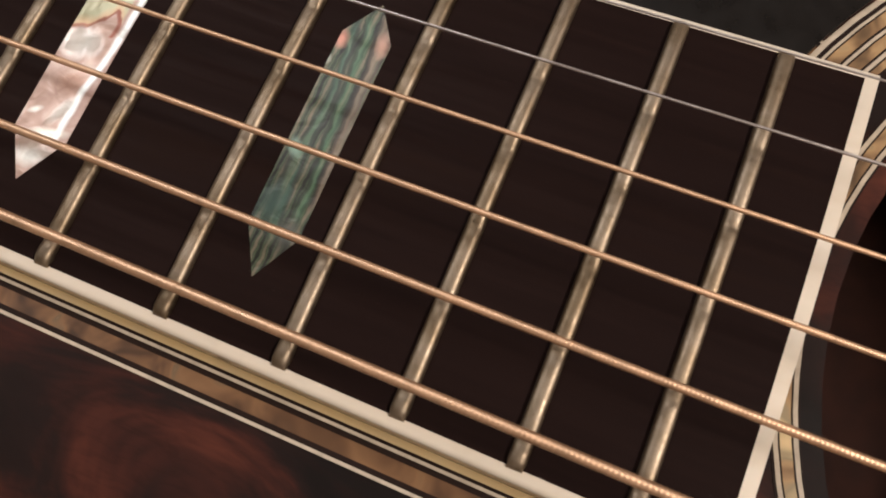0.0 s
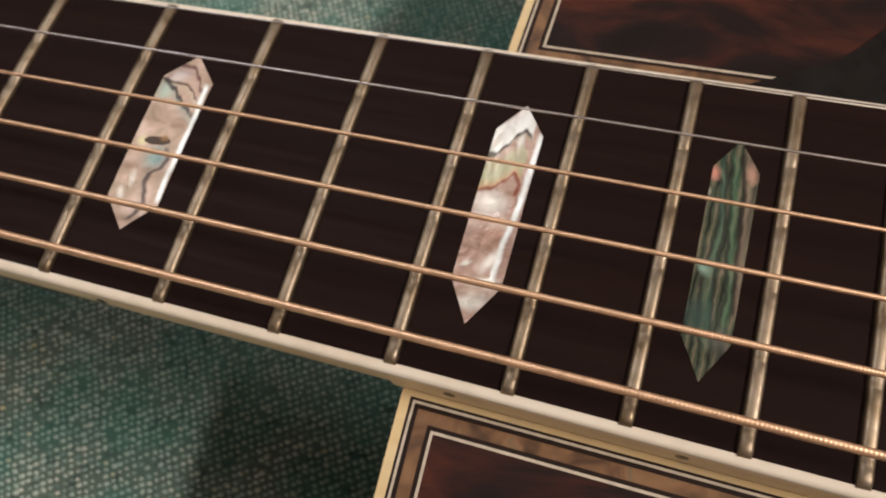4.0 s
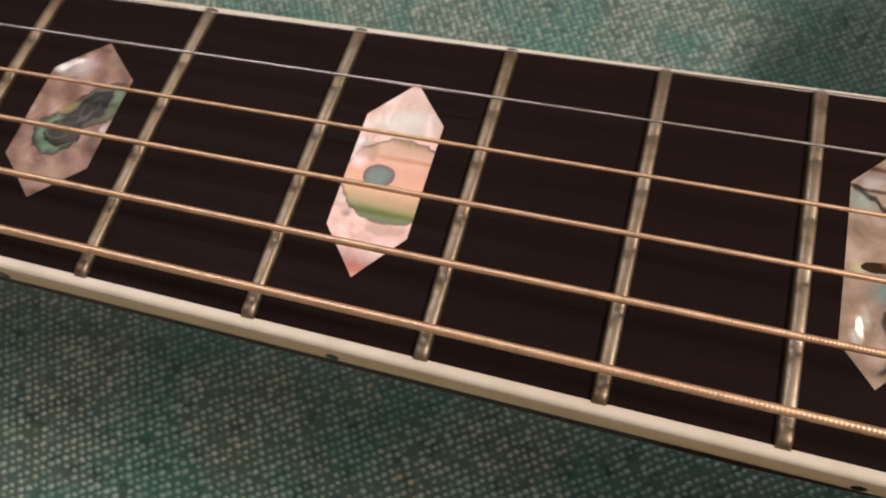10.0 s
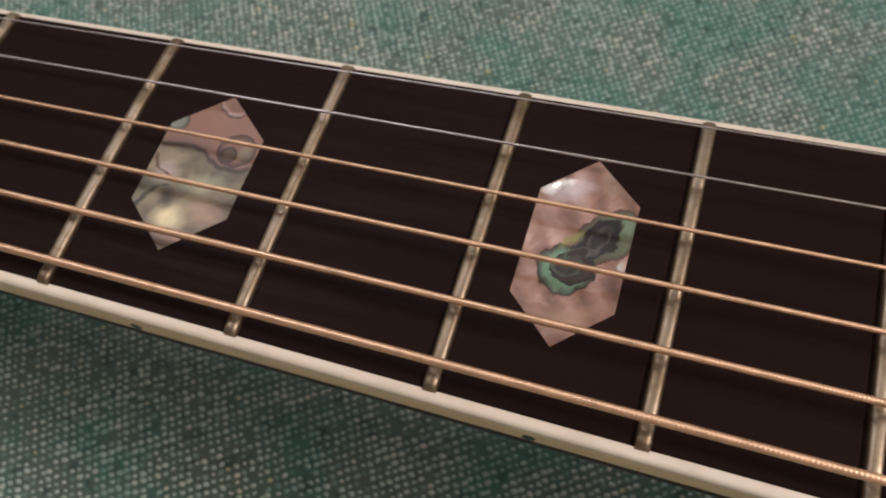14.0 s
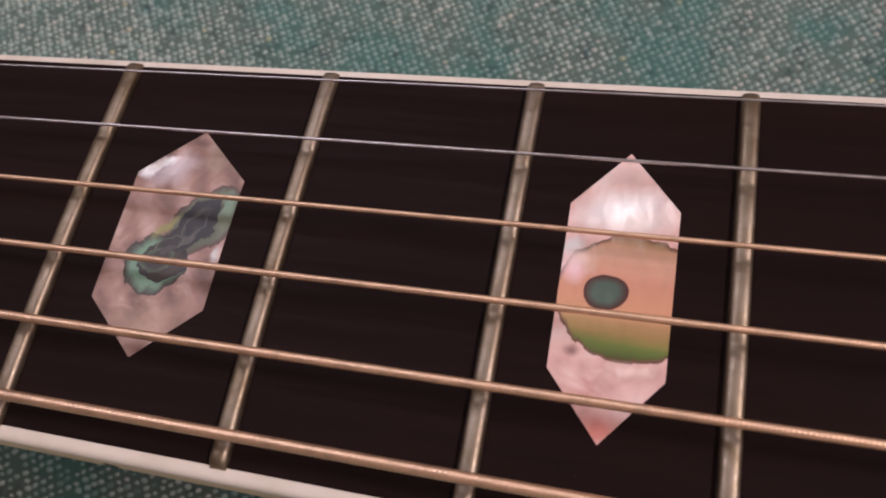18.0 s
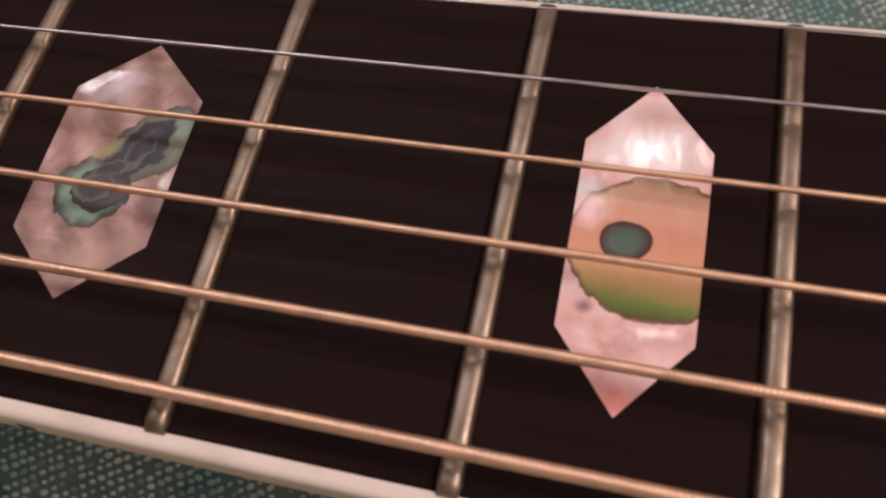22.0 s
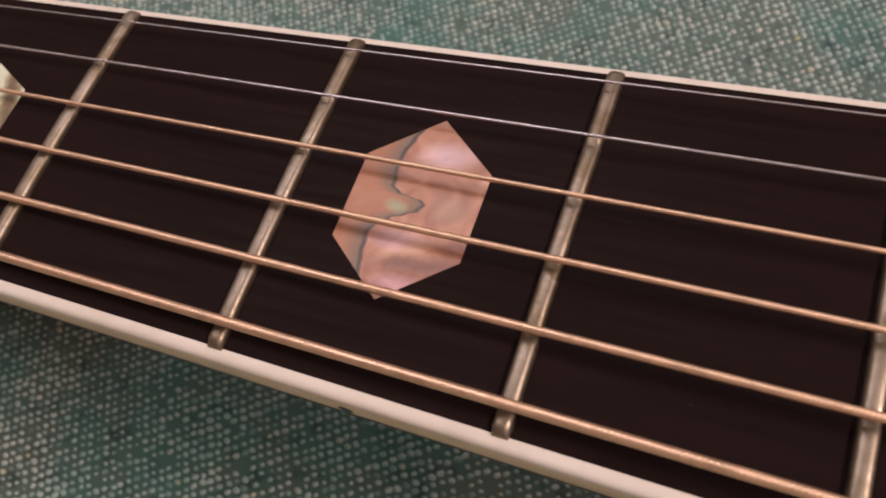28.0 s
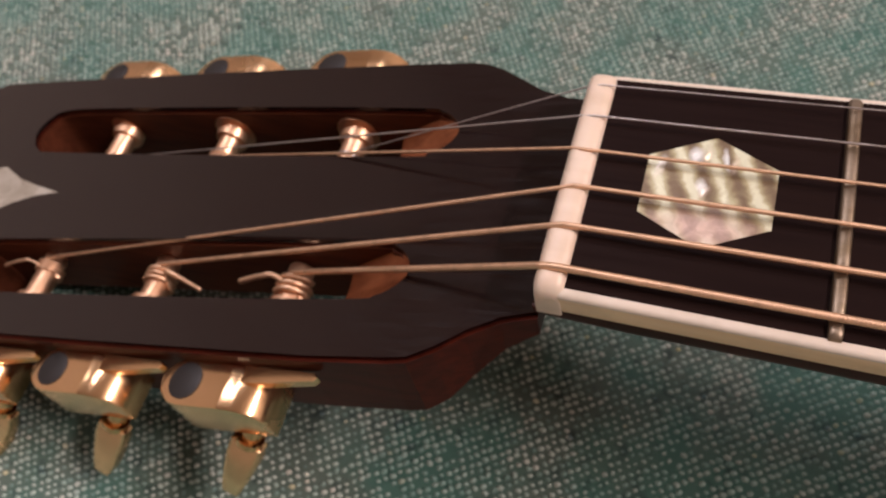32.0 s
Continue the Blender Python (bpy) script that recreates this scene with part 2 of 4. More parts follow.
def pearl(name, stops, zones=(), veins=(), stripe=None, rough=0.38, flash=0.3, cell=5.0, lift=0.2, warp=0.25, metal_part=0.2, spec=0.45, flashes=()):
    """Shell in millimetres from its own middle.

    zones: (x, y, rx, ry, turn, ragged, inner, rim, rim width), soft where there is no rim.
    veins: (axis, [(along, across)...], width, colour, [(side, reach, colour, strength)...]), fine lines with tints
    beside them.
    flashes: (x, y, rx, ry, turn, lean x, lean y), where the layers of the shell lean, shine like metal and have a pale
    highlight mixed into their colour.
    """
    m = Mat(name, rough=rough, spec=spec, metal=metal_part)
    raw = m.place(scale=(1000, 1000, 1000))
    bend = m.node("ShaderNodeTexNoise")
    m.put(bend.inputs["Vector"], raw)
    bend.inputs["Scale"].default_value, bend.inputs["Detail"].default_value = 0.45, 3.0
    off = m.node("ShaderNodeVectorMath", op="MULTIPLY_ADD")
    m.put(off.inputs[0], bend.outputs["Color"])
    off.inputs[1].default_value, off.inputs[2].default_value = (warp * 2, warp * 2, 0), (-warp, -warp, 0)
    add = m.node("ShaderNodeVectorMath", op="ADD")
    m.put(add.inputs[0], raw)
    m.put(add.inputs[1], off.outputs[0])
    p = add.outputs[0]
    sep = m.node("ShaderNodeSeparateXYZ")
    m.put(sep.inputs[0], p)
    xy = sep.outputs
    cloud = m.noise(cell, 2, p, 1.0)
    if stripe:
        turn, freq, wobble, share = stripe
        band = m.wave(m.place(turn=(0, 0, turn), scale=(1, 0.35, 1), src=p), freq, wobble, 2.0)
        fac = m.math("ADD", m.math("MULTIPLY", band, share), m.math("MULTIPLY", cloud, 1 - share))
    else:
        fac = cloud
    c = m.ramp(fac, stops)
    veil = m.noise(1.4, 4, m.place(scale=(1, 0.4, 1), turn=(0, 0, 20), src=p), 0.6)

    def zone(c, x, y, rx, ry, turn, ragged, inner, rim, width):
        q = m.place(move=(-x, -y, 0), src=p)
        q = m.place(turn=(0, 0, -turn), src=q)
        q = m.place(scale=(1 / rx, 1 / ry, 0), src=q)
        n = m.node("ShaderNodeVectorMath", op="LENGTH")
        m.put(n.inputs[0], q)
        d = m.math("MULTIPLY", m.math("ADD", n.outputs["Value"], m.math("MULTIPLY", m.math("SUBTRACT", veil, 0.5), ragged)), 0.5)
        if inner:
            if isinstance(inner, list):
                s = m.node("ShaderNodeSeparateXYZ")
                m.put(s.inputs[0], q)
                ic = m.ramp(m.math("MULTIPLY_ADD", s.outputs[1], 0.5, 0.5), inner)
            else:
                ic = m.mix(m.ramp(cloud, [(0.35, 0), (0.65, 1)]), tuple(v * 0.8 for v in inner), tuple(min(v * 1.2, 0.95) for v in inner))
            c = m.mix(m.ramp(d, [(0.48, 1), (0.51, 0)] if rim else [(0.12, 0.9), (0.5, 0)]), c, ic)
        if rim:
            c = m.mix(m.ramp(d, [(0.5 - width, 0), (0.5 - width * 0.2, 0.85), (0.5, 1), (0.506 + 0.06 * width, 0)]), c, rim)
        return c

    def vein(c, axis, pts, width, color, tints):
        a0, a1 = pts[0][0], pts[-1][0]
        v = m.math("DIVIDE", m.math("SUBTRACT", xy[axis], a0), a1 - a0)
        f = m.node("ShaderNodeValToRGB")
        m.put(f.inputs[0], v)
        f.color_ramp.interpolation = "EASE"
        while len(f.color_ramp.elements) < len(pts):
            f.color_ramp.elements.new(0.5)
        for e, (a, b) in zip(f.color_ramp.elements, pts):
            g = (b + 20) / 40
            e.position, e.color = (a - a0) / (a1 - a0), (g, g, g, 1)
        d = m.math("SUBTRACT", xy[1 - axis], m.math("MULTIPLY_ADD", f.outputs[0], 40.0, -20.0))
        ends = m.ramp(v, [(0.0, 0), (0.05, 1), (0.95, 1), (1.0, 0)])
        for side, reach, tint, strength in tints:
            near = m.math("DIVIDE", m.math("MULTIPLY", d, side), reach)
            k = m.ramp(m.math("MULTIPLY_ADD", near, 0.5, 0.5), [(0.485, 0), (0.5, strength), (0.6 if reach < 4 else 0.9, strength * 0.7), (1.0, 0)])
            c = m.mix(m.math("MULTIPLY", k, ends), c, tint)
        k = m.ramp(m.math("DIVIDE", m.math("ABSOLUTE", d), width * 1.35), [(0.3, 1), (1.0, 0)])
        k = m.math("MULTIPLY", k, m.ramp(veil, [(0.3, 1.0), (0.75, 0.7)]))
        return m.mix(m.math("MULTIPLY", k, ends), c, color)

    for item in veins:
        if item[0] in (0, 1) and isinstance(item[1], list):
            c = vein(c, *item)
        else:
            c = zone(c, *item)
    for item in zones:
        c = zone(c, *item)
    c = m.mix(m.ramp(veil, [(0.3, 0.2), (0.55, 0)]), c, m.mix(0.4, c, (0.10, 0.07, 0.06)))
    shine = metal_part
    m.bump(m.noise(cell * 0.7, 2, p, 0.8), flash, lift)
    grown = m.b.inputs["Normal"].links[0].from_socket
    for x, y, rx, ry, turn, lx, ly in flashes:
        q = m.place(scale=(1 / rx, 1 / ry, 0), src=m.place(turn=(0, 0, -turn), src=m.place(move=(-x, -y, 0), src=p)))
        n = m.node("ShaderNodeVectorMath", op="LENGTH")
        m.put(n.inputs[0], q)
        d = m.math("ADD", n.outputs["Value"], m.math("MULTIPLY", m.math("SUBTRACT", veil, 0.5), 2.0))
        k = m.ramp(d, [(0.0, 1), (0.4, 0.7), (1.15, 0)])
        shine = m.math("MULTIPLY_ADD", k, 0.18, shine, clamp=True)
        # pale highlight painted into the base colour under each flash
        c = m.mix(m.math("MULTIPLY", k, 0.35), c, (0.95, 0.85, 0.77))
        tip = m.node("ShaderNodeVectorMath", op="SCALE")
        tip.inputs[0].default_value = (lx + 0.08, ly, 0)
        m.put(tip.inputs["Scale"], k)
        both = m.node("ShaderNodeVectorMath", op="ADD")
        m.put(both.inputs[0], grown)
        m.put(both.inputs[1], tip.outputs[0])
        grown = both.outputs[0]
    if flashes:
        unit = m.node("ShaderNodeVectorMath", op="NORMALIZE")
        m.put(unit.inputs[0], grown)
        m.set("Normal", unit.outputs[0])
        m.set("Metallic", shine)
    m.set("Base Color", c)
    return m.m


PEARL = {}
# the near-white streaks on the bands are glints put into the colour
PEARL[1] = pearl("banded_green_shell", [(0.22, rgb(122, 98, 74)), (0.42, rgb(156, 136, 102)), (0.60, rgb(186, 170, 132)), (0.78, rgb(226, 216, 184))],
             [(0.5, -6.5, 9.5, 4.2, 0, 0.3, rgb(205, 168, 152), None, 0), (-1.0, 0.4, 0.9, 1.8, 10, 0.3, rgb(252, 250, 240), None, 0), (-2.4, 6.2, 1.4, 2.0, 0, 0.3, rgb(252, 250, 240), None, 0), (1.8, 6.0, 0.6, 2.4, 12, 0.3, rgb(250, 248, 240), None, 0), (-7.4, 3.4, 1.0, 2.6, -8, 0.2, rgb(250, 246, 225), None, 0)],
             stripe=(-50, 0.105, 0.8, 0.6), flash=0.5, warp=0.8, cell=2.6, rough=0.36, spec=0.4, metal_part=0.15, flashes=[(-1.0, 6.0, 0.8, 2.4, -10, 0.3, -0.25), (3.2, 5.6, 0.7, 2.6, -10, 0.3, -0.25), (-0.6, -0.4, 0.9, 1.6, -10, 0.3, -0.25), (-7.2, 2.6, 0.8, 2.0, -20, 0.3, -0.25)])
PEARL[3] = pearl("copper_shell", [(0.3, rgb(132, 80, 58)), (0.5, rgb(166, 108, 80)), (0.7, rgb(200, 146, 116))],
             [(3.0, -6.6, 7.0, 1.5, 6, 0.3, rgb(112, 70, 54), None, 0), (2.0, 6.8, 4.5, 2.2, 10, 0.3, rgb(200, 158, 152), None, 0), (-0.4, -4.4, 3.6, 1.6, 6, 0.3, rgb(190, 142, 136), None, 0), (1.5, -9.2, 3.6, 1.3, 4, 0.3, rgb(196, 140, 136), None, 0), (4.5, 0.2, 3.0, 2.6, 0, 0.3, rgb(170, 124, 96), None, 0)],
             [(1, [(-10.5, -2.6), (-8.6, -3.1), (-5.9, -3.6), (-4.2, -3.8), (-2.9, -3.3), (-1.9, -2.0), (-1.2, -0.4), (-0.6, 0.8), (0.3, 1.2), (0.8, 0.7), (0.95, -0.4), (1.2, -1.9), (2.0, -3.0), (4.4, -3.4), (6.3, -3.3), (8.4, -2.7), (10.5, -2.0)], 0.28, rgb(62, 46, 38),
               [(-1, 12.0, rgb(156, 96, 64), 1.0), (-1, 2.6, rgb(92, 84, 66), 0.95)]),
              (-1.7, -0.4, 1.8, 1.0, -8, 0.2, rgb(150, 142, 104), None, 0)], cell=6)
PEARL[5] = pearl("olive_pink_shell", [(0.3, rgb(78, 64, 52)), (0.5, rgb(112, 96, 74)), (0.7, rgb(146, 126, 96))],
             [(4.3, 4.1, 2.9, 2.8, 10, 0.25, rgb(124, 84, 66), rgb(56, 32, 24), 0.2), (5.6, 3.7, 1.5, 1.8, 0, 0.3, rgb(134, 120, 96), None, 0), (3.4, 3.2, 1.3, 1.4, 0, 0.3, rgb(96, 70, 50), rgb(50, 30, 24), 0.3), (-6.7, 7.2, 1.8, 1.7, 0, 0.15, rgb(120, 118, 104), rgb(62, 52, 44), 0.2)],
             [(-4.6, -1.6, 2.6, 2.2, 0, 0.3, rgb(168, 140, 130), None, 0), (-0.8, -8.8, 3.4, 2.8, -20, 0.3, rgb(222, 196, 152), None, 0), (2.0, -2.2, 4.0, 1.8, 10, 0.3, rgb(158, 148, 118), None, 0), (4.2, -6.8, 4.0, 3.4, 0, 0.3, rgb(142, 110, 92), None, 0), (-2.6, -5.4, 1.5, 2.6, 20, 0.3, rgb(52, 42, 34), None, 0), (0.6, -11.0, 4.0, 1.6, 0, 0.3, rgb(160, 116, 100), None, 0)] + [
              (0, [(-7.8, 2.8), (-7.3, 2.9), (-2.6, 3.4), (-0.7, 3.0), (1.4, 1.6), (3.0, 0.8), (5.7, 0.8), (7.8, 1.6)], 0.46, rgb(50, 31, 26), [(1, 14.0, rgb(138, 92, 76), 1.0), (1, 3.2, rgb(112, 86, 74), 0.95), (-1, 1.8, rgb(100, 86, 76), 0.8)])] + [
              (0, [(-1.6, 11.6), (-0.9, 10.5), (0.8, 9.6), (2.1, 9.7), (3.6, 10.9)], 0.34, rgb(80, 52, 44), [(1, 1.2, rgb(206, 168, 160), 1.0), (-1, 1.4, rgb(140, 100, 86), 0.7)]),
              (1, [(-2.6, -3.0), (-2.3, -3.1), (-1.8, -4.2), (-0.9, -6.2), (0.7, -7.0), (1.4, -7.2)], 0.36, rgb(74, 44, 32), [(-1, 1.2, rgb(140, 104, 80), 0.9)])] + [
              (1, [(-8.4, -6.9), (-7.7, -6.6), (-6.2, -5.9), (-4.3, -5.0), (-3.6, -3.6), (-3.3, -2.6)], 0.5, rgb(40, 34, 28), [(-1, 2.2, rgb(98, 96, 80), 0.95)])], cell=7)
# the two white streaks at upper left are a glint drawn in colour
PEARL[7] = pearl("abalone_heart_shell", [(0.3, rgb(112, 78, 64)), (0.5, rgb(150, 108, 92)), (0.7, rgb(190, 150, 134))],
             [(0.3, -2.8, 2.9, 2.3, 14, 0.45, rgb(50, 34, 22), rgb(24, 17, 14), 0.1), (-0.2, -3.4, 1.6, 1.0, 20, 0.5, rgb(58, 40, 26), rgb(30, 22, 18), 0.12), (3.0, 2.9, 3.0, 2.0, 50, 0.6, rgb(22, 16, 14), rgb(86, 82, 56), 0.05), (1.9, 0.3, 3.0, 1.5, 30, 0.5, rgb(30, 24, 20), rgb(26, 20, 18), 0.06), (1.4, -0.4, 2.2, 0.8, 24, 0.5, rgb(74, 66, 60), rgb(30, 24, 22), 0.1)] + [(0.4, -0.8, 1.7, 0.9, 24, 0.6, rgb(36, 28, 22), rgb(86, 80, 64), 0.16), (2.5, 1.7, 1.9, 1.0, 54, 0.6, rgb(26, 20, 18), rgb(74, 66, 58), 0.16), (-0.5, -2.7, 1.9, 1.3, 16, 0.6, rgb(40, 28, 20), rgb(74, 82, 58), 0.16), (3.5, 3.7, 1.1, 0.7, 40, 0.6, rgb(48, 40, 36), rgb(20, 16, 14), 0.2), (0.4, -1.5, 1.2, 0.4, 20, 0.5, rgb(62, 52, 46), rgb(30, 22, 20), 0.12), (2.6, 0.4, 1.4, 0.5, 60, 0.5, rgb(84, 74, 68), None, 0), (2.6, 3.6, 1.3, 0.5, 50, 0.6, rgb(70, 60, 50), None, 0),
              (-0.7, 1.2, 2.4, 0.6, 46, 0.4, rgb(146, 134, 74), None, 0), (6.1, -1.4, 0.7, 1.4, 0, 0.3, rgb(190, 182, 172), None, 0)],
             [(0.0, -10.2, 6.0, 3.0, 8, 0.3, rgb(158, 120, 98), None, 0), (-2.5, 8.6, 4.0, 2.4, 26, 0.3, rgb(192, 168, 164), None, 0), (2.5, 10.4, 2.2, 2.4, 20, 0.3, rgb(146, 116, 96), None, 0), (-5.2, 8.2, 1.0, 2.0, -60, 0.4, rgb(250, 242, 234), None, 0), (-3.4, 9.6, 0.7, 1.5, -60, 0.4, rgb(240, 228, 220), None, 0),
              (3.6, 2.6, 5.0, 3.3, 50, 0.4, rgb(96, 96, 72), rgb(80, 50, 42), 0.10)] + [(-0.6, -3.2, 3.9, 3.5, 15, 0.35, rgb(108, 132, 104), rgb(50, 28, 20), 0.16), (1.8, 0.2, 4.0, 2.4, 44, 0.3, rgb(58, 52, 36), None, 0), (5.3, 4.6, 1.4, 2.0, 0, 0.5, rgb(122, 140, 112), None, 0)], stripe=(-50, 0.11, 1.8, 0.2), warp=1.0, flash=0.5, flashes=[(-4.6, 8.8, 2.4, 0.7, 40, 0.40, -0.27)])
# white patches above the eye and at upper left hold a glint as colour
PEARL[9] = pearl("eyed_orange_shell", [(0.3, rgb(214, 154, 140)), (0.5, rgb(238, 188, 174)), (0.7, rgb(252, 220, 208))],
             [(-0.9, -0.6, 2.15, 1.8, 4, 0.12, rgb(86, 100, 86), rgb(78, 32, 26), 0.22)],
             [(0.0, 8.6, 6.0, 2.8, 14, 0.35, rgb(255, 248, 244), None, 0), (2.2, 7.4, 3.4, 1.6, 6, 0.3, rgb(240, 216, 204), None, 0), (-4.6, 4.0, 1.6, 1.3, 30, 0.3, rgb(255, 244, 240), None, 0), (0.0, 12.6, 2.4, 2.0, 0, 0.3, rgb(222, 180, 166), None, 0), (-3.4, -6.9, 1.0, 0.7, 0, 0.3, rgb(160, 116, 108), None, 0), (2.0, -9.2, 4.0, 2.0, 10, 0.3, rgb(232, 178, 166), None, 0), (0.0, -14.2, 3.0, 2.2, 0, 0.3, rgb(206, 120, 104), None, 0)] + [
              (1.6, -0.9, 7.5, 6.6, -3, 0.18, [(0.0, rgb(84, 62, 32)), (0.05, rgb(92, 100, 48)), (0.12, rgb(120, 130, 66)), (0.21, rgb(190, 152, 92)), (0.42, rgb(220, 152, 116)), (0.62, rgb(214, 146, 116)), (0.80, rgb(226, 168, 138)), (0.90, rgb(210, 156, 120)), (0.965, rgb(150, 112, 70)), (1.0, rgb(120, 74, 44))], rgb(100, 58, 36), 0.03), (-4.2, 1.8, 1.6, 2.2, 0, 0.3, rgb(240, 192, 190), None, 0)], cell=6, rough=0.3, spec=0.45, metal_part=0.06, flashes=[(0.0, 8.4, 7.5, 4.2, 8, 0.17, -0.27), (-3.4, 3.2, 2.6, 2.2, 30, 0.17, -0.25), (2.0, -8.2, 3.0, 1.0, 6, 0.15, -0.2)])
# the white right-hand vein and low pale streaks are painted highlights
PEARL[12] = pearl("wavy_lined_shell", [(0.3, rgb(150, 124, 102)), (0.5, rgb(186, 152, 132)), (0.7, rgb(212, 178, 162))],
              [(-0.3, -0.6, 2.1, 0.75, 4, 0.4, rgb(52, 28, 6), rgb(60, 34, 10), 0.1), (0.7, 0.0, 1.0, 0.7, 0, 0.4, rgb(140, 94, 40), None, 0)],
              [(-1.6, 11.6, 2.6, 1.6, 30, 0.3, rgb(196, 176, 172), None, 0), (-3.0, 8.4, 1.8, 2.6, 0, 0.3, rgb(176, 182, 166), None, 0), (-2.8, -1.0, 1.2, 1.2, 0, 0.3, rgb(214, 196, 150), None, 0), (0.6, -3.4, 2.6, 2.9, 0, 0.3, rgb(118, 140, 132), None, 0), (1.6, -3.3, 1.3, 1.8, 0, 0.3, rgb(104, 122, 122), None, 0), (-1.6, -7.4, 0.7, 2.0, 14, 0.6, rgb(226, 206, 190), None, 0)] + [(-2.5, -10.2, 0.8, 1.6, 24, 0.6, rgb(232, 214, 198), None, 0),
               (0, [(-2.4, 13.4), (-1.7, 13.5), (0.1, 13.4), (1.8, 11.5), (2.8, 9.5), (3.6, 9.2), (4.2, 9.4)], 0.42, rgb(96, 58, 50), [(-1, 1.6, rgb(180, 140, 130), 0.8)]),
               (0, [(-4.6, 10.6), (-4.2, 10.5), (-2.0, 10.1), (0.2, 10.0), (1.4, 9.2), (2.6, 7.9), (3.4, 7.3)], 0.3, rgb(78, 50, 42), [(-1, 1.5, rgb(190, 166, 140), 0.8)])] + [
               (0, [(-4.3, 10.5), (-3.9, 10.3), (-1.5, 9.0), (-0.2, 7.5), (1.4, 6.1), (3.4, 4.8), (4.4, 5.1)], 0.5, rgb(40, 28, 25), [(-1, 2.2, rgb(150, 160, 148), 0.8)]),
               (1, [(-14.4, 0.2), (-13.9, 0.6), (-12.8, 1.4), (-11.2, 1.8), (-9.4, 1.3), (-7.6, 0.6), (-6.4, 0.7), (-4.8, 2.3), (-3.2, 2.6), (-1.6, 1.8), (-1.2, 1.4)], 0.46, rgb(56, 36, 30), [(-1, 1.4, rgb(160, 138, 126), 0.9)])] + [
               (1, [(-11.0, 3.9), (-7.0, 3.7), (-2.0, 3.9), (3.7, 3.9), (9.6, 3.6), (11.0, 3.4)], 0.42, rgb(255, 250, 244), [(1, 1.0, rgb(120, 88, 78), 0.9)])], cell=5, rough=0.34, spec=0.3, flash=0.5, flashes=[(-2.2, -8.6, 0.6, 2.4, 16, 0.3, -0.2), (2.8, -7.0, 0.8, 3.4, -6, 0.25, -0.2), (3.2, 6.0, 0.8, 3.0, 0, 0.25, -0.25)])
# near-white zones and the right-hand vein are flashes painted into the colour
PEARL[15] = pearl("shell_with_painted_flash", [(0.3, rgb(156, 118, 102)), (0.5, rgb(184, 146, 130)), (0.7, rgb(214, 184, 168))],
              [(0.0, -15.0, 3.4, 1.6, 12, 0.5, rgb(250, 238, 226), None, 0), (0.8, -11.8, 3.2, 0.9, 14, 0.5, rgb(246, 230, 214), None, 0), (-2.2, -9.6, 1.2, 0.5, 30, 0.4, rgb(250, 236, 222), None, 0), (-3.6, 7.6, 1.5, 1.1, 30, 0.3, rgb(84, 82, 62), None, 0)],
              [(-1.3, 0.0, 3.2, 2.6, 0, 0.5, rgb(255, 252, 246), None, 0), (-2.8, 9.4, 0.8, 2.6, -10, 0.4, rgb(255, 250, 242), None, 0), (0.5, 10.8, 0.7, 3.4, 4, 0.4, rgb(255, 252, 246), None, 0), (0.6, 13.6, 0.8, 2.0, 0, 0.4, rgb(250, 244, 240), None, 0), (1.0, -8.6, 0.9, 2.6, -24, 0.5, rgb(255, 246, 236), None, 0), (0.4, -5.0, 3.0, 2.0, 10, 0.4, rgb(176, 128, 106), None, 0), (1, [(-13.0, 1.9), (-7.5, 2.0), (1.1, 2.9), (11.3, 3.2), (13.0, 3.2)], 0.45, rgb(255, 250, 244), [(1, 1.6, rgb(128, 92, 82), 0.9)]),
               (0, [(-4.6, 1.4), (-4.2, 1.5), (-1.9, 2.1), (-0.1, 3.8), (0.9, 5.3), (1.9, 4.2), (2.2, 3.0)], 0.36, rgb(134, 62, 38), [(1, 5.5, rgb(182, 178, 140), 0.9), (1, 1.8, rgb(214, 158, 120), 0.95)])] + [
               (1, [(1.6, 1.7), (2.1, 1.9), (3.5, 1.9), (5.2, 1.1), (5.6, 0.8)], 0.3, rgb(140, 66, 42), []),
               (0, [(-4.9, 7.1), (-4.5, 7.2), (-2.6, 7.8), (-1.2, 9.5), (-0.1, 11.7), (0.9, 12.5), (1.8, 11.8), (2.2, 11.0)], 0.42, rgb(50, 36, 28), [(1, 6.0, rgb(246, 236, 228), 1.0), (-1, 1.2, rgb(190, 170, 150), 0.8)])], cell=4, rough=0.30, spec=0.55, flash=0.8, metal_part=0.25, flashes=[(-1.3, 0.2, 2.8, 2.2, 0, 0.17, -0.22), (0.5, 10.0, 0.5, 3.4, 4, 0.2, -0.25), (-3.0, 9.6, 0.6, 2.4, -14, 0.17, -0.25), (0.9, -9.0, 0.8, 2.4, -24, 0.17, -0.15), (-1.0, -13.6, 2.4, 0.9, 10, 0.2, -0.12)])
PEARL[0] = pearl("pale_shell", [(0.3, rgb(165, 148, 130)), (0.5, rgb(190, 174, 156)), (0.7, rgb(208, 194, 178))])
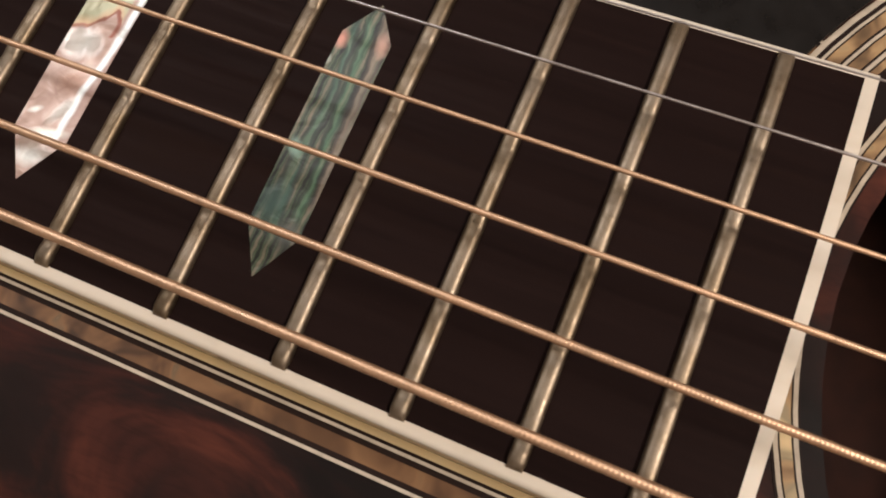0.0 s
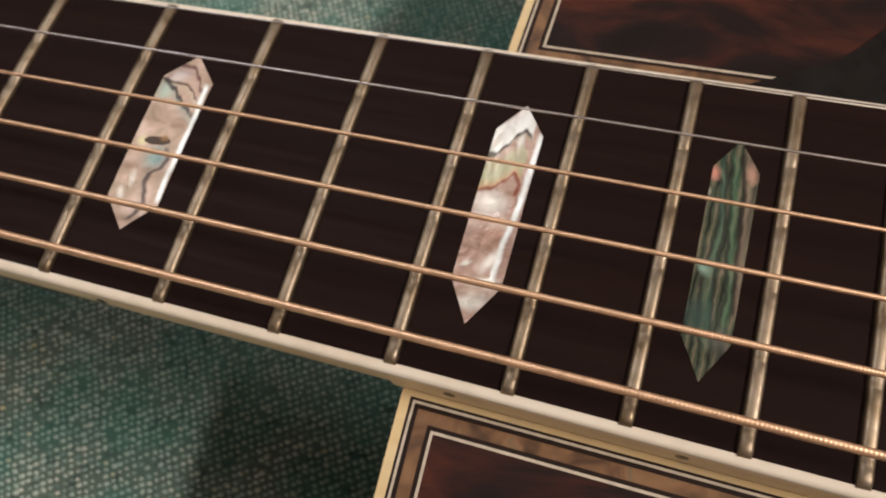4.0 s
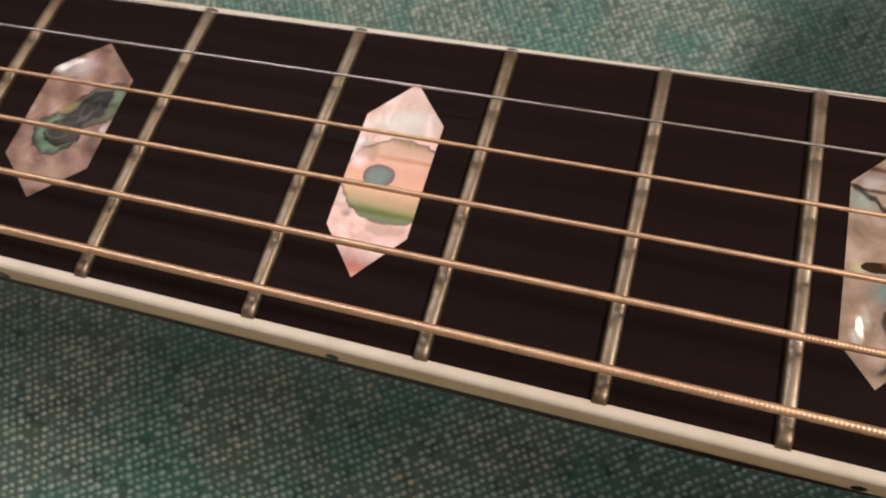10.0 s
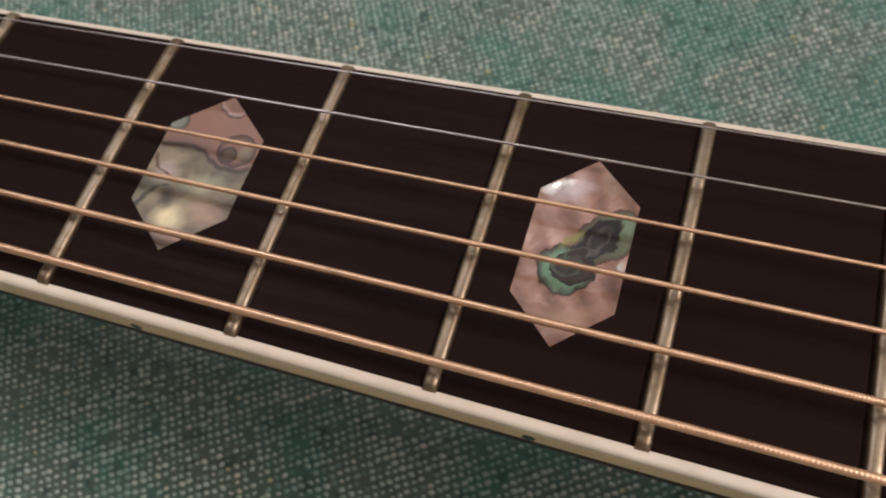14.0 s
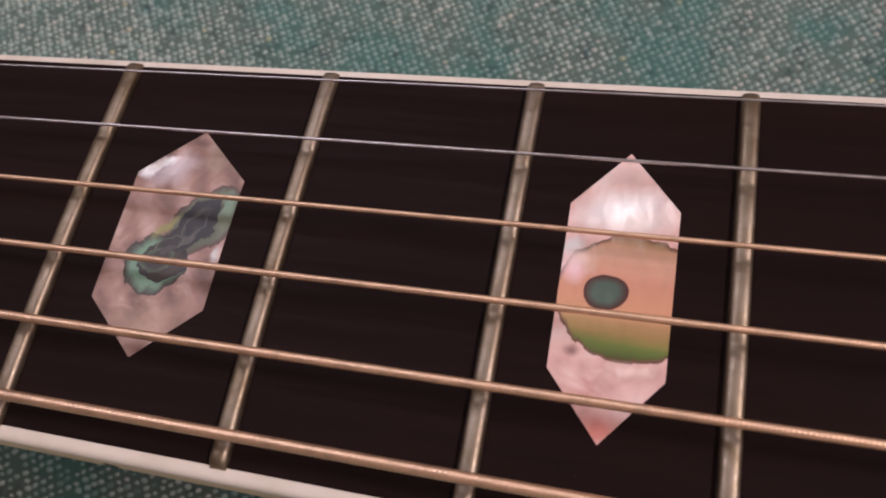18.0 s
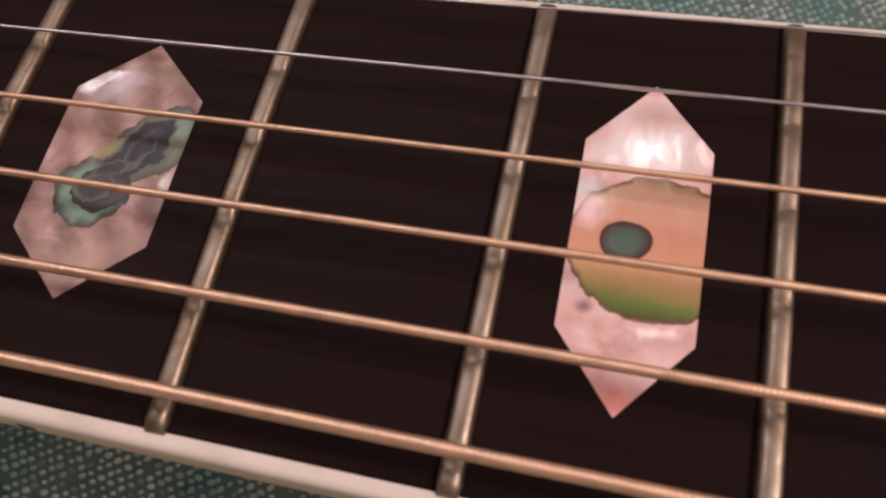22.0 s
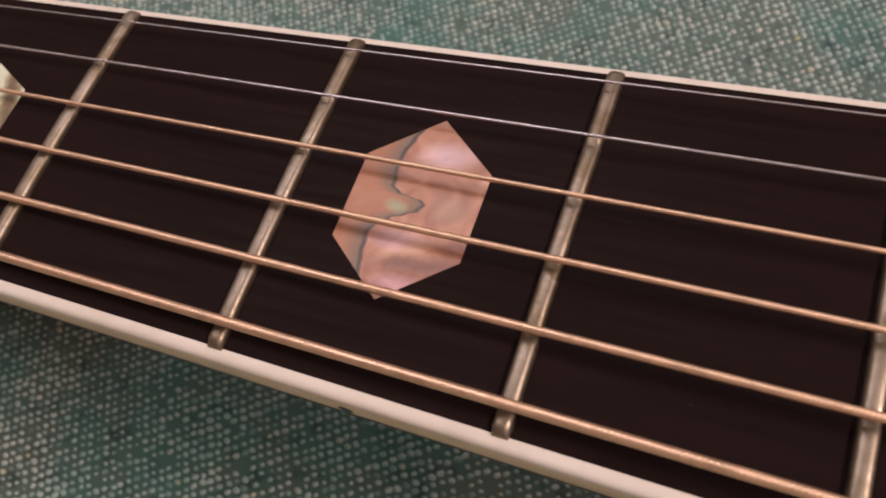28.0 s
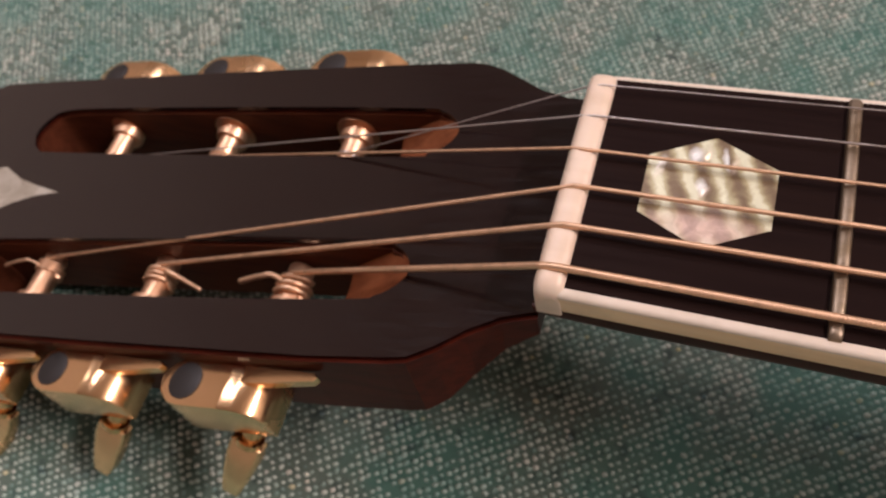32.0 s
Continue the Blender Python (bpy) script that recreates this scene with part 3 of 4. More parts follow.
PEARL[17] = pearl("dark_green_abalone", [(0.24, rgb(26, 25, 20)), (0.36, rgb(56, 62, 46)), (0.47, rgb(88, 94, 68)), (0.55, rgb(46, 54, 42)), (0.66, rgb(98, 92, 70)), (0.8, rgb(124, 106, 88))],
              [(-2.9, 11.2, 1.3, 1.6, 10, 0.3, rgb(206, 136, 116), None, 0), (2.2, 12.0, 1.0, 2.2, 8, 0.3, rgb(196, 146, 126), None, 0), (-3.3, 8.2, 0.7, 0.9, 0, 0.3, rgb(214, 204, 186), None, 0), (-1.6, -10.0, 2.6, 3.6, 0, 0.5, rgb(50, 70, 60), None, 0), (-1.9, -3.2, 1.0, 1.5, 30, 0.8, rgb(140, 160, 140), None, 0), (1.6, -13.0, 1.6, 3.0, 0, 0.4, rgb(86, 82, 74), None, 0)],
              [(1, [(-15.0, -0.2), (-11.4, -1.2), (-5.3, -1.9), (3.9, -1.0), (8.9, -1.5), (13.0, -2.7)], 0.32, rgb(40, 42, 34), [(1, 1.2, rgb(120, 132, 104), 0.8)]),
               (1, [(-14.0, 0.5), (-9.0, 0.0), (-3.0, -0.5), (3.0, -0.2), (9.0, -0.9), (14.5, -1.6)], 0.28, rgb(44, 46, 38), [(-1, 1.0, rgb(66, 104, 84), 0.8)]),
               (1, [(-12.0, 1.2), (-6.6, 1.4), (-0.4, 0.7), (4.3, 0.2), (11.0, -0.4), (15.2, -1.0)], 0.32, rgb(38, 44, 34), [(1, 1.3, rgb(92, 124, 92), 0.9)]),
               (1, [(-10.0, 2.6), (-7.1, 2.5), (-0.8, 2.0), (7.3, 1.6), (14.1, 0.9), (16.0, 0.6)], 0.36, rgb(34, 28, 22), [(1, 1.8, rgb(150, 124, 106), 0.9)])],
              stripe=(6, 0.26, 1.6, 0.5), rough=0.36, cell=4, warp=0.4, flash=0.6)


def abalone_strip(name, tone):
    m = Mat(name, rough=0.4, spec=0.3)
    n = m.noise(7.0, 2, None, 1.0)
    m.set("Base Color", m.ramp(n, [(p, tuple(a * b for a, b in zip(c, tone))) for p, c in ((0.3, (0.035, 0.022, 0.014)), (0.45, (0.09, 0.056, 0.034)), (0.58, (0.15, 0.10, 0.06)), (0.66, (0.11, 0.09, 0.065)), (0.8, (0.34, 0.26, 0.17)))]))
    m.bump(m.noise(3.0, 2), 0.5, 0.1)
    return m.m


ABALONE = abalone_strip("abalone_purfling", (1.25, 1.0, 0.78))
ROSETTE_SHELL = abalone_strip("abalone_rosette", (2.5, 2.4, 2.0))


def tweed(name, thread):
    """Flecked green wool; thread: for the raised stitches."""
    m = Mat(name, rough=0.9, spec=0.15)
    patch = m.noise(22, 3)
    fleck = m.noise(4.0, 2)
    tint = m.noise(9.0, 2, m.place(move=(0.3, 0.2, 0)))
    if thread:
        g = m.node("ShaderNodeNewGeometry")
        r = g.outputs["Random Per Island"]
        c = m.ramp(r, [(0.0, (0.12, 0.18, 0.155)), (0.25, (0.28, 0.37, 0.325)), (0.55, (0.44, 0.50, 0.44)), (0.8, (0.38, 0.445, 0.395)), (0.985, (0.52, 0.52, 0.46)), (1.0, (0.46, 0.43, 0.24))])
        c = m.mix(m.ramp(patch, [(0.40, 0), (0.60, 0.55)]), c, (0.13, 0.27, 0.24))
        c = m.mix(m.ramp(tint, [(0.62, 0), (0.76, 0.4)]), c, (0.28, 0.25, 0.20))
        c = m.mix(m.ramp(fleck, [(0.69, 0), (0.75, 0.8)]), c, (0.04, 0.11, 0.13))
        c = m.mix(m.ramp(m.noise(3.5, 1, m.place(move=(0.7, 0.1, 0))), [(0.74, 0), (0.78, 0.7)]), c, (0.10, 0.30, 0.42))
    else:
        c = m.mix(m.ramp(patch, [(0.42, 0), (0.62, 1)]), (0.095, 0.130, 0.108), (0.058, 0.132, 0.108))
        c = m.mix(m.ramp(fleck, [(0.55, 0), (0.75, 0.7)]), c, (0.015, 0.03, 0.03))
    m.set("Base Color", c)
    m.set("Sheen Weight", 0.25)
    m.bump(m.noise(0.35, 3), 0.6, 0.25)
    return m.m


TWEED_BASE = tweed("green_tweed_ground", False)
TWEED_THREAD = tweed("green_tweed_stitches", True)

# ---- building helpers ----


def mm(x, y, z):
    """Millimetres on the guitar to metres in the room."""
    return Vector((x / 1000, y / 1000, z / 1000 + BOARD))


def finish(name, bm, material, smooth=False):
    bmesh.ops.remove_doubles(bm, verts=bm.verts, dist=1e-7)
    bmesh.ops.recalc_face_normals(bm, faces=bm.faces)
    me = bpy.data.meshes.new(name)
    bm.to_mesh(me)
    bm.free()
    me.materials.append(material)
    if smooth:
        for p in me.polygons:
            p.use_smooth = True
        me.set_sharp_from_angle(angle=radians(38))
    return me


def part(name, bm, material, parent, label="", smooth=False, center=None):
    """One mesh object under a thing or a part; center: its own origin, in millimetres."""
    me = finish(name, bm, material, smooth) if isinstance(bm, bmesh.types.BMesh) else bm
    ob = new(name, me)
    if center:
        c = mm(*center)
        me.transform(Matrix.Translation(-c))
        ob.matrix_world = Matrix.Translation(c)
    ob.parent = parent
    ob.matrix_parent_inverse = base_of(parent).inverted()
    return tagged(ob, label)


def base_of(ob):
    m = ob.matrix_basis.copy()
    return base_of(ob.parent) @ ob.matrix_parent_inverse @ m if ob.parent else m


def plate(outline, holes, top, bottom):
    """A slab with holes through it; outline and holes are lists of (x, y) in millimetres, top and bottom give z at (x, y)."""
    flat = bmesh.new()
    edges = []
    for loop in (outline, *holes):
        vs = [flat.verts.new((x, y, 0)) for x, y in loop]
        edges += [flat.edges.new((vs[i], vs[i - 1])) for i in range(len(vs))]
    bmesh.ops.triangle_fill(flat, use_beauty=True, use_dissolve=False, edges=edges)
    tris = [[(v.co.x, v.co.y) for v in f.verts] for f in flat.faces]
    flat.free()
    bm = bmesh.new()
    for tri in tris:
        bm.faces.new([bm.verts.new(mm(x, y, top(x, y))) for x, y in tri])
        bm.faces.new([bm.verts.new(mm(x, y, bottom(x, y))) for x, y in tri])
    for loop in (outline, *holes):
        for i in range(len(loop)):
            (x0, y0), (x1, y1) = loop[i - 1], loop[i]
            bm.faces.new([bm.verts.new(mm(*p)) for p in ((x0, y0, top(x0, y0)), (x1, y1, top(x1, y1)), (x1, y1, bottom(x1, y1)), (x0, y0, bottom(x0, y0)))])
    return bm


def loft(rings, closed=True, caps=True):
    """Skin over rings of points in millimetres."""
    bm = bmesh.new()
    vs = [[bm.verts.new(mm(*p)) for p in ring] for ring in rings]
    n = len(rings[0])
    for a, b in zip(vs, vs[1:]):
        for i in range(n if closed else n - 1):
            j = (i + 1) % n
            bm.faces.new((a[i], a[j], b[j], b[i]))
    if caps:
        bm.faces.new(vs[0][::-1])
        bm.faces.new(vs[-1])
    return bm


def tube(points, radius, sides=8, ripple=None):
    """A round wire along points in millimetres; ripple: (pitch, depth) of a winding."""
    pts = [Vector(p) for p in points]
    if ripple:
        fine = []
        for a, b in zip(pts, pts[1:]):
            n = max(1, round((b - a).length / (ripple[0] / 4)))
            fine += [a.lerp(b, i / n) for i in range(n)]
        pts = fine + [pts[-1]]
    verts, faces = [], []
    for i, p in enumerate(pts):
        way = (pts[min(i + 1, len(pts) - 1)] - pts[max(i - 1, 0)]).normalized()
        side = way.cross(Vector((0, 0, 1))) if abs(way.z) < 0.95 else way.cross(Vector((1, 0, 0)))
        side.normalize()
        up = side.cross(way)
        r = radius - (ripple[1] * (0.0, 0.35, 1.0, 0.35)[i % 4] if ripple else 0)
        for k in range(sides):
            a = 2 * math.pi * k / sides
            verts.append(mm(*(p + side * (r * math.cos(a)) + up * (r * math.sin(a)))))
    for i in range(len(pts) - 1):
        for k in range(sides):
            a, b = i * sides + k, i * sides + (k + 1) % sides
            faces.append((a, b, b + sides, a + sides))
    faces += [tuple(range(sides))[::-1], tuple(range((len(pts) - 1) * sides, len(pts) * sides))]
    return verts, faces


def wire(name, points, radius, material, parent, label="", sides=8, ripple=None):
    verts, faces = tube(points, radius, sides, ripple)
    me = bpy.data.meshes.new(name)
    me.from_pydata([tuple(v) for v in verts], [], faces)
    me.materials.append(material)
    for p in me.polygons:
        p.use_smooth = True
    return part(name, me, material, parent, label)


def turned(profile, base, axis, sides=20):
    """A lathed solid: profile of (along, radius) in millimetres from base along axis."""
    axis = Vector(axis).normalized()
    side = axis.orthogonal().normalized()
    up = axis.cross(side)
    rings = [[tuple(Vector(base) + axis * a + (side * math.cos(2 * math.pi * k / sides) + up * math.sin(2 * math.pi * k / sides)) * max(r, 0.01)) for k in range(sides)] for a, r in profile]
    return loft(rings)


def smooth_line(points, closed=False, steps=8):
    """A Catmull-Rom line through points."""
    out, n = [], len(points)
    for i in range(n if closed else n - 1):
        p = [Vector(points[(i + k) % n] if closed else points[min(max(i + k, 0), n - 1)]) for k in (-1, 0, 1, 2)]
        for s in range(steps):
            t = s / steps
            out.append(tuple(0.5 * (2 * p[1] + (p[2] - p[0]) * t + (2 * p[0] - 5 * p[1] + 4 * p[2] - p[3]) * t * t + (3 * p[1] - p[0] - 3 * p[2] + p[3]) * t ** 3)))
    return out if closed else out + [tuple(points[-1])]


# ---- the room and the seat ----
ROOM = ((-2.1, 2.5), (-1.9, 2.1), (-0.45, 2.35))


def slab(name, x, y, z, material, label):
    bm = bmesh.new()
    bmesh.ops.create_cube(bm, size=1)
    for v in bm.verts:
        v.co = Vector([a + (b - a) * (c + 0.5) for (a, b), c in zip((x, y, z), v.co)])
    return tagged(new(name, finish(name, bm, material)), label, name.split("_")[0], kind="structure")


(rx0, rx1), (ry0, ry1), (rz0, rz1) = ROOM
slab("floor", (rx0, rx1), (ry0, ry1), (rz0 - 0.1, rz0), FLOOR, "brown boarded floor under the seat")
slab("ceiling", (rx0, rx1), (ry0, ry1), (rz1, rz1 + 0.1), WALL, "plain painted ceiling")
slab("wall_north", (rx0 - 0.1, rx1 + 0.1), (ry1, ry1 + 0.1), (rz0, rz1), WALL, "plain painted wall")
slab("wall_south", (rx0 - 0.1, rx1 + 0.1), (ry0 - 0.1, ry0), (rz0, rz1), WALL, "plain painted wall")
slab("wall_east", (rx1, rx1 + 0.1), (ry0, ry1), (rz0, rz1), WALL, "plain painted wall")
slab("wall_west", (rx0 - 0.1, rx0), (ry0, ry1), (rz0, rz1), WALL, "plain painted wall")


def cloth_z(x, y):
    """Height of the cloth in millimetres below the fingerboard at x, y in millimetres."""
    z = -70 - 0.06 * min(max(x, -260), 560)
    return z + 1.6 * noise.noise(Vector((x / 90, y / 90, 3.0))) + 0.5 * noise.noise(Vector((x / 25, y / 25, 7.0)))


def seat():
    base = tagged(new("sofa_seat"), "sofa seat upholstered in flecked green tweed", "sofa seat")
    base.matrix_world = Matrix.Translation((0.2, 0.05, rz0))
    xs = [-700 + 20 * i for i in range(91)]
    ys = [-500 + 20 * i for i in range(56)]
    bm = bmesh.new()
    grid = [[bm.verts.new(mm(x, y, cloth_z(x, y) - (0.012 * max(0, abs(y - 50) - 420) ** 2 + 0.012 * max(0, abs(x - 200) - 780) ** 2))) for y in ys] for x in xs]
    for i in range(len(xs) - 1):
        for j in range(len(ys) - 1):
            bm.faces.new((grid[i][j], grid[i + 1][j], grid[i + 1][j + 1], grid[i][j + 1]))
    rim = [grid[i][0] for i in range(len(xs))] + [grid[-1][j] for j in range(1, len(ys))] + [grid[i][-1] for i in range(len(xs) - 2, -1, -1)] + [grid[0][j] for j in range(len(ys) - 2, 0, -1)]
    low = [bm.verts.new((v.co.x, v.co.y, rz0)) for v in rim]
    for i in range(len(rim)):
        bm.faces.new((rim[i - 1], rim[i], low[i], low[i - 1]))
    bm.faces.new(low)
    part("cushion", bm, TWEED_BASE, base, smooth=True)
    # the raised stitches, on a slanting diamond lattice
    rng = np.random.default_rng(4)
    a, b, turn = 2.2, 1.25, radians(-14)
    u, v = np.meshgrid(np.arange(-330, 330), np.arange(-400, 400))
    px = u * a + (v % 2) * a / 2
    py = v * b
    x = px * math.cos(turn) - py * math.sin(turn) + rng.normal(0, 0.14, px.shape) + 100
    y = px * math.sin(turn) + py * math.cos(turn) + rng.normal(0, 0.12, px.shape) + 80
    keep = (x > -230) & (x < 400) & (y > -110) & (y < 270) & (rng.uniform(0, 1, x.shape) > 0.06)
    x, y = x[keep], y[keep]
    z = np.array([cloth_z(float(p), float(q)) for p, q in zip(x, y)])
    n, k = len(x), 6
    ang = np.arange(k) * 2 * math.pi / k
    size = rng.uniform(0.62, 1.06, n)
    spin = turn + rng.normal(0.5, 0.4, n)
    lx, ly = np.cos(ang) * 0.86, np.sin(ang) * 0.64
    co = np.zeros((n, 2 * k + 1, 3))
    for row, (grow, high) in enumerate(((1.0, -0.15), (0.62, 0.42))):
        ex, ey = size[:, None] * lx * grow, size[:, None] * ly * grow
        co[:, row * k:(row + 1) * k, 0] = x[:, None] + ex * np.cos(spin)[:, None] - ey * np.sin(spin)[:, None]
        co[:, row * k:(row + 1) * k, 1] = y[:, None] + ex * np.sin(spin)[:, None] + ey * np.cos(spin)[:, None]
        co[:, row * k:(row + 1) * k, 2] = z[:, None] + high * size[:, None]
    co[:, 2 * k, 0], co[:, 2 * k, 1], co[:, 2 * k, 2] = x, y, z + 0.58 * size
    co = co.reshape(-1, 3) / 1000
    co[:, 2] += BOARD
    one = [(i, (i + 1) % k, k + (i + 1) % k, k + i) for i in range(k)]
    tip = [(k + i, k + (i + 1) % k, 2 * k) for i in range(k)]
    base_ix = np.arange(n)[:, None, None] * (2 * k + 1)
    quads = (np.array(one)[None] + base_ix).reshape(-1, 4)
    tris = (np.array(tip)[None] + base_ix).reshape(-1, 3)
    me = bpy.data.meshes.new("stitches")
    me.vertices.add(len(co))
    me.vertices.foreach_set("co", co.ravel())
    loops = np.concatenate([quads.ravel(), tris.ravel()])
    me.loops.add(len(loops))
    me.loops.foreach_set("vertex_index", loops)
    starts = np.concatenate([np.arange(len(quads)) * 4, len(quads) * 4 + np.arange(len(tris)) * 3])
    me.polygons.add(len(starts))
    me.polygons.foreach_set("loop_start", starts)
    me.polygons.foreach_set("use_smooth", np.ones(len(starts), bool))
    me.update(calc_edges=True)
    me.validate()
    me.materials.append(TWEED_THREAD)
    ob = part("stitches", me, TWEED_THREAD, base)
    tagged(ob, kind="stuff")


seat()

# ---- the guitar ----
SCALE = 645.0
END = 452.0


def fret_x(n):
    return SCALE * (1 - 2 ** (-n / 12))


def half(x):
    """Half the fingerboard's width inside its binding."""
    return (39.11 + (49.65 - 39.11) * x / (SCALE / 2)) / 2


def crown(y):
    """Height of the rounded fingerboard."""
    return 0.8 - y * y / 812


RIM = 1.5
# fret: middle, half width, upper and lower shoulder, upper and lower tip
INLAYS = {1: (17.5, 9.3, 5.2, 5.2, 9.9, 9.9), 3: (85.6, 7.5, 5.4, 5.4, 11.4, 11.4), 5: (147.0, 7.5, 6.6, 6.8, 13.1, 13.4), 7: (201.5, 6.6, 7.8, 7.8, 13.8, 13.8), 9: (249.9, 5.5, 8.9, 8.9, 15.4, 15.5), 12: (312.2, 4.3, 11.0, 11.0, 15.7, 15.8), 15: (366.0, 3.5, 12.0, 12.1, 16.8, 18.0), 17: (396.6, 3.1, 12.2, 13.0, 17.0, 18.5)}

guitar = tagged(new("acoustic_guitar"), "acoustic guitar with ebony fingerboard and slotted head lying on green tweed", "guitar")
guitar.matrix_world = Matrix.Translation(mm(500, 0, -100))


def strip_board(y_of, xs, low, n=12):
    """The rounded board between -y and y of x, as rings along xs."""
    rings = []
    for x in xs:
        h = y_of(x)
        ring = [(x, -h + 2 * h * i / n, crown(-h + 2 * h * i / n)) for i in range(n + 1)]
        rings.append(ring + [(x, h, low), (x, -h, low)])
    return rings


fingerboard = part("fingerboard", loft(strip_board(half, [0, 120, 240, 357, END - RIM], -6.0)), EBONY, guitar, "dark ebony fingerboard with shell inlays", True)


def side_binding(s, upper):
    """The pale cap along the board's edge, or the yellower side under it, each toned for the light it gets."""
    rings = []
    for x in [0, 60, 120, 180, 240, 300, 330, 357.4, 357.6, 380, 410, 430, END]:
        h = half(x)
        z = crown(h)
        o, k = (h + RIM, 1.0) if s < 0 else (h + 1.0, 0.4)
        if upper:
            rings.append([(x, s * h, z), (x, s * (o - 0.7 * k), z - 0.02), (x, s * (o - 0.36 * k), z - 0.14), (x, s * (o - 0.12 * k), z - 0.38), (x, s * o, z - 0.72), (x, s * o, z - 0.9), (x, s * h, z - 0.9)])
        else:
            low = -4.0 if x < 357.5 else -6.0
            rings.append([(x, s * h, z - 0.9), (x, s * (o - 0.02), z - 0.9), (x, s * o, z - 0.95), (x, s * o, low), (x, s * h, low)])
    return loft(rings)


for s in (-1, 1):
    part("binding", side_binding(s, True), IVOROID, fingerboard, "pale cream binding cap", True)
    part("binding", side_binding(s, False), SIDE_LIT_IVOROID, fingerboard, "yellow ivoroid binding with side light in its colour", True)
h = half(END)
part("end_binding", loft([[(x, y, crown(y) + 0.01) for y in np.linspace(-h, h, 13)] + [(x, h, -6), (x, -h, -6)] for x in (END - RIM, END)]), IVOROID, fingerboard, "cream end binding")


# strings: across at the nut, across at the saddle, radius, post
STRINGS = [(17.0, 27.0, 0.13, 0), (10.4, 16.2, 0.18, 2), (3.6, 5.4, 0.29, 1), (-3.3, -5.4, 0.38, 2), (-10.3, -16.2, 0.495, 1), (-17.3, -27.0, 0.60, 0)]


def fret(n):
    x0 = fret_x(n)
    h = half(x0) + 0.25
    prof = [(-1.02, -0.3), (-1.01, 0.25), (-0.93, 0.56), (-0.80, 0.78), (-0.58, 0.92), (-0.28, 0.99), (0.28, 0.99), (0.58, 0.92), (0.80, 0.78), (0.93, 0.56), (1.01, 0.25), (1.02, -0.3)]
    rings = []
    dents = [y0 + (y1 - y0) * x0 / 648 - 0.35 for y0, y1, r, post in STRINGS[1:]]
    worn = [(y + d, 1.0 - deep) for y in dents for d, deep in ((-0.75, 0.0), (-0.35, 0.12), (0.0, 0.17), (0.35, 0.12), (0.75, 0.0))]
    rows = [(-h + 0.9 + (2 * h - 1.8) * i / 10, 1.0) for i in range(1, 10)]
    rows = sorted(worn + [(y, k) for y, k in rows if all(abs(y - d) > 1.0 for d in dents)])
    for y, k in [(-h, 0.2), (-h + 0.1, 0.5), (-h + 0.3, 0.8), (-h + 0.9, 1.0)] + rows + [(h - 0.9, 1.0), (h - 0.3, 0.8), (h - 0.1, 0.5), (h, 0.2)]:
        rings.append([(x0 + px * (0.85 if k < 0.82 else 1), y, crown(y) + (pz * k if pz > 0 else pz)) for px, pz in prof])
    return loft(rings)


for n in range(1, 21):
    part("fret", fret(n), FRET_METAL, fingerboard, smooth=True)


def inlay(n):
    x, hw, sh_up, sh_low, tip_up, tip_low = INLAYS[n]
    rows = [-tip_low + (tip_up + tip_low) * i / 32 for i in range(33)] + [sh_up, -sh_low]
    rings = []
    for y in sorted(set(rows)):
        tip, sh = (tip_up, sh_up) if y > 0 else (tip_low, sh_low)
        w = max(0.02, hw * min(1.0, (tip - abs(y)) / (tip - sh)))
        rings.append([(x - w, y, crown(y) + 0.05), (x + w, y, crown(y) + 0.05), (x + w, y, crown(y) - 1.0), (x - w, y, crown(y) - 1.0)])
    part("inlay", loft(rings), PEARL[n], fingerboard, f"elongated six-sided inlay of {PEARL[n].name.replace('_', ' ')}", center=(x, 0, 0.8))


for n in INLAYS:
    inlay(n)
    if n == 1:
        continue
    x = INLAYS[n][0]
    o = half(x) + RIM
    part("side_dot", turned([(-0.5, 0.85), (0.04, 0.85), (0.05, 0.6)], (x, -o, -3.0), (0, -1, 0), 14), BLACK, fingerboard, "black position dot")

# neck: a rounded shaft that thickens into the heel
rings = []
for x, deep in [(-4, 12), (10, 14), (40, 14.5), (120, 15), (220, 16), (300, 17.5), (320, 20), (335, 28), (346, 42), (353, 60), (358, 84)]:
    o = half(max(x, 0)) + RIM - 0.05
    squeeze = 1.0 if x < 310 else max(0.45, 1 - (x - 310) / 90)
    rings.append([(x, o * math.cos(a) * (1 if abs(math.cos(a)) > 0.99 else squeeze ** math.sin(a)), -4.03 - (deep + 2) * math.sin(a)) for a in np.linspace(0, math.pi, 17)])
part("neck", loft(rings), MAHOGANY, guitar, "dark mahogany neck", True)

# nut: a rounded bar with rounded ends
rings = []
for y in -0.25 + 20.95 * np.sin(np.linspace(-math.pi / 2, math.pi / 2, 49)):
    r = math.sqrt(max(0.0, 1 - (1 - min(1.0, (20.95 - abs(y + 0.25)) / 2.4)) ** 2))
    top, wide = -5.2 + (crown(y) + 1.2 + 5.2) * (0.62 + 0.38 * r), 2.3 * (0.72 + 0.28 * r)
    ring = [(-1.55 + wide * math.copysign(abs(math.cos(a)) ** 0.6, math.cos(a)), y, top - 2.0 + 2.0 * math.sin(a) ** 0.8) for a in np.linspace(0, math.pi, 13)]
    rings.append(ring + [(-1.55 - wide, y, -5.2), (-1.55 + wide, y, -5.2)])
part("nut", loft(rings), BONE, guitar, "rounded cream bone nut", True)

# headstock: veneer over mahogany, two slots, sloping back
SLOPE = math.tan(radians(13.5))


def face_z(x, y=0):
    return -7.0 + SLOPE * (x + 5)


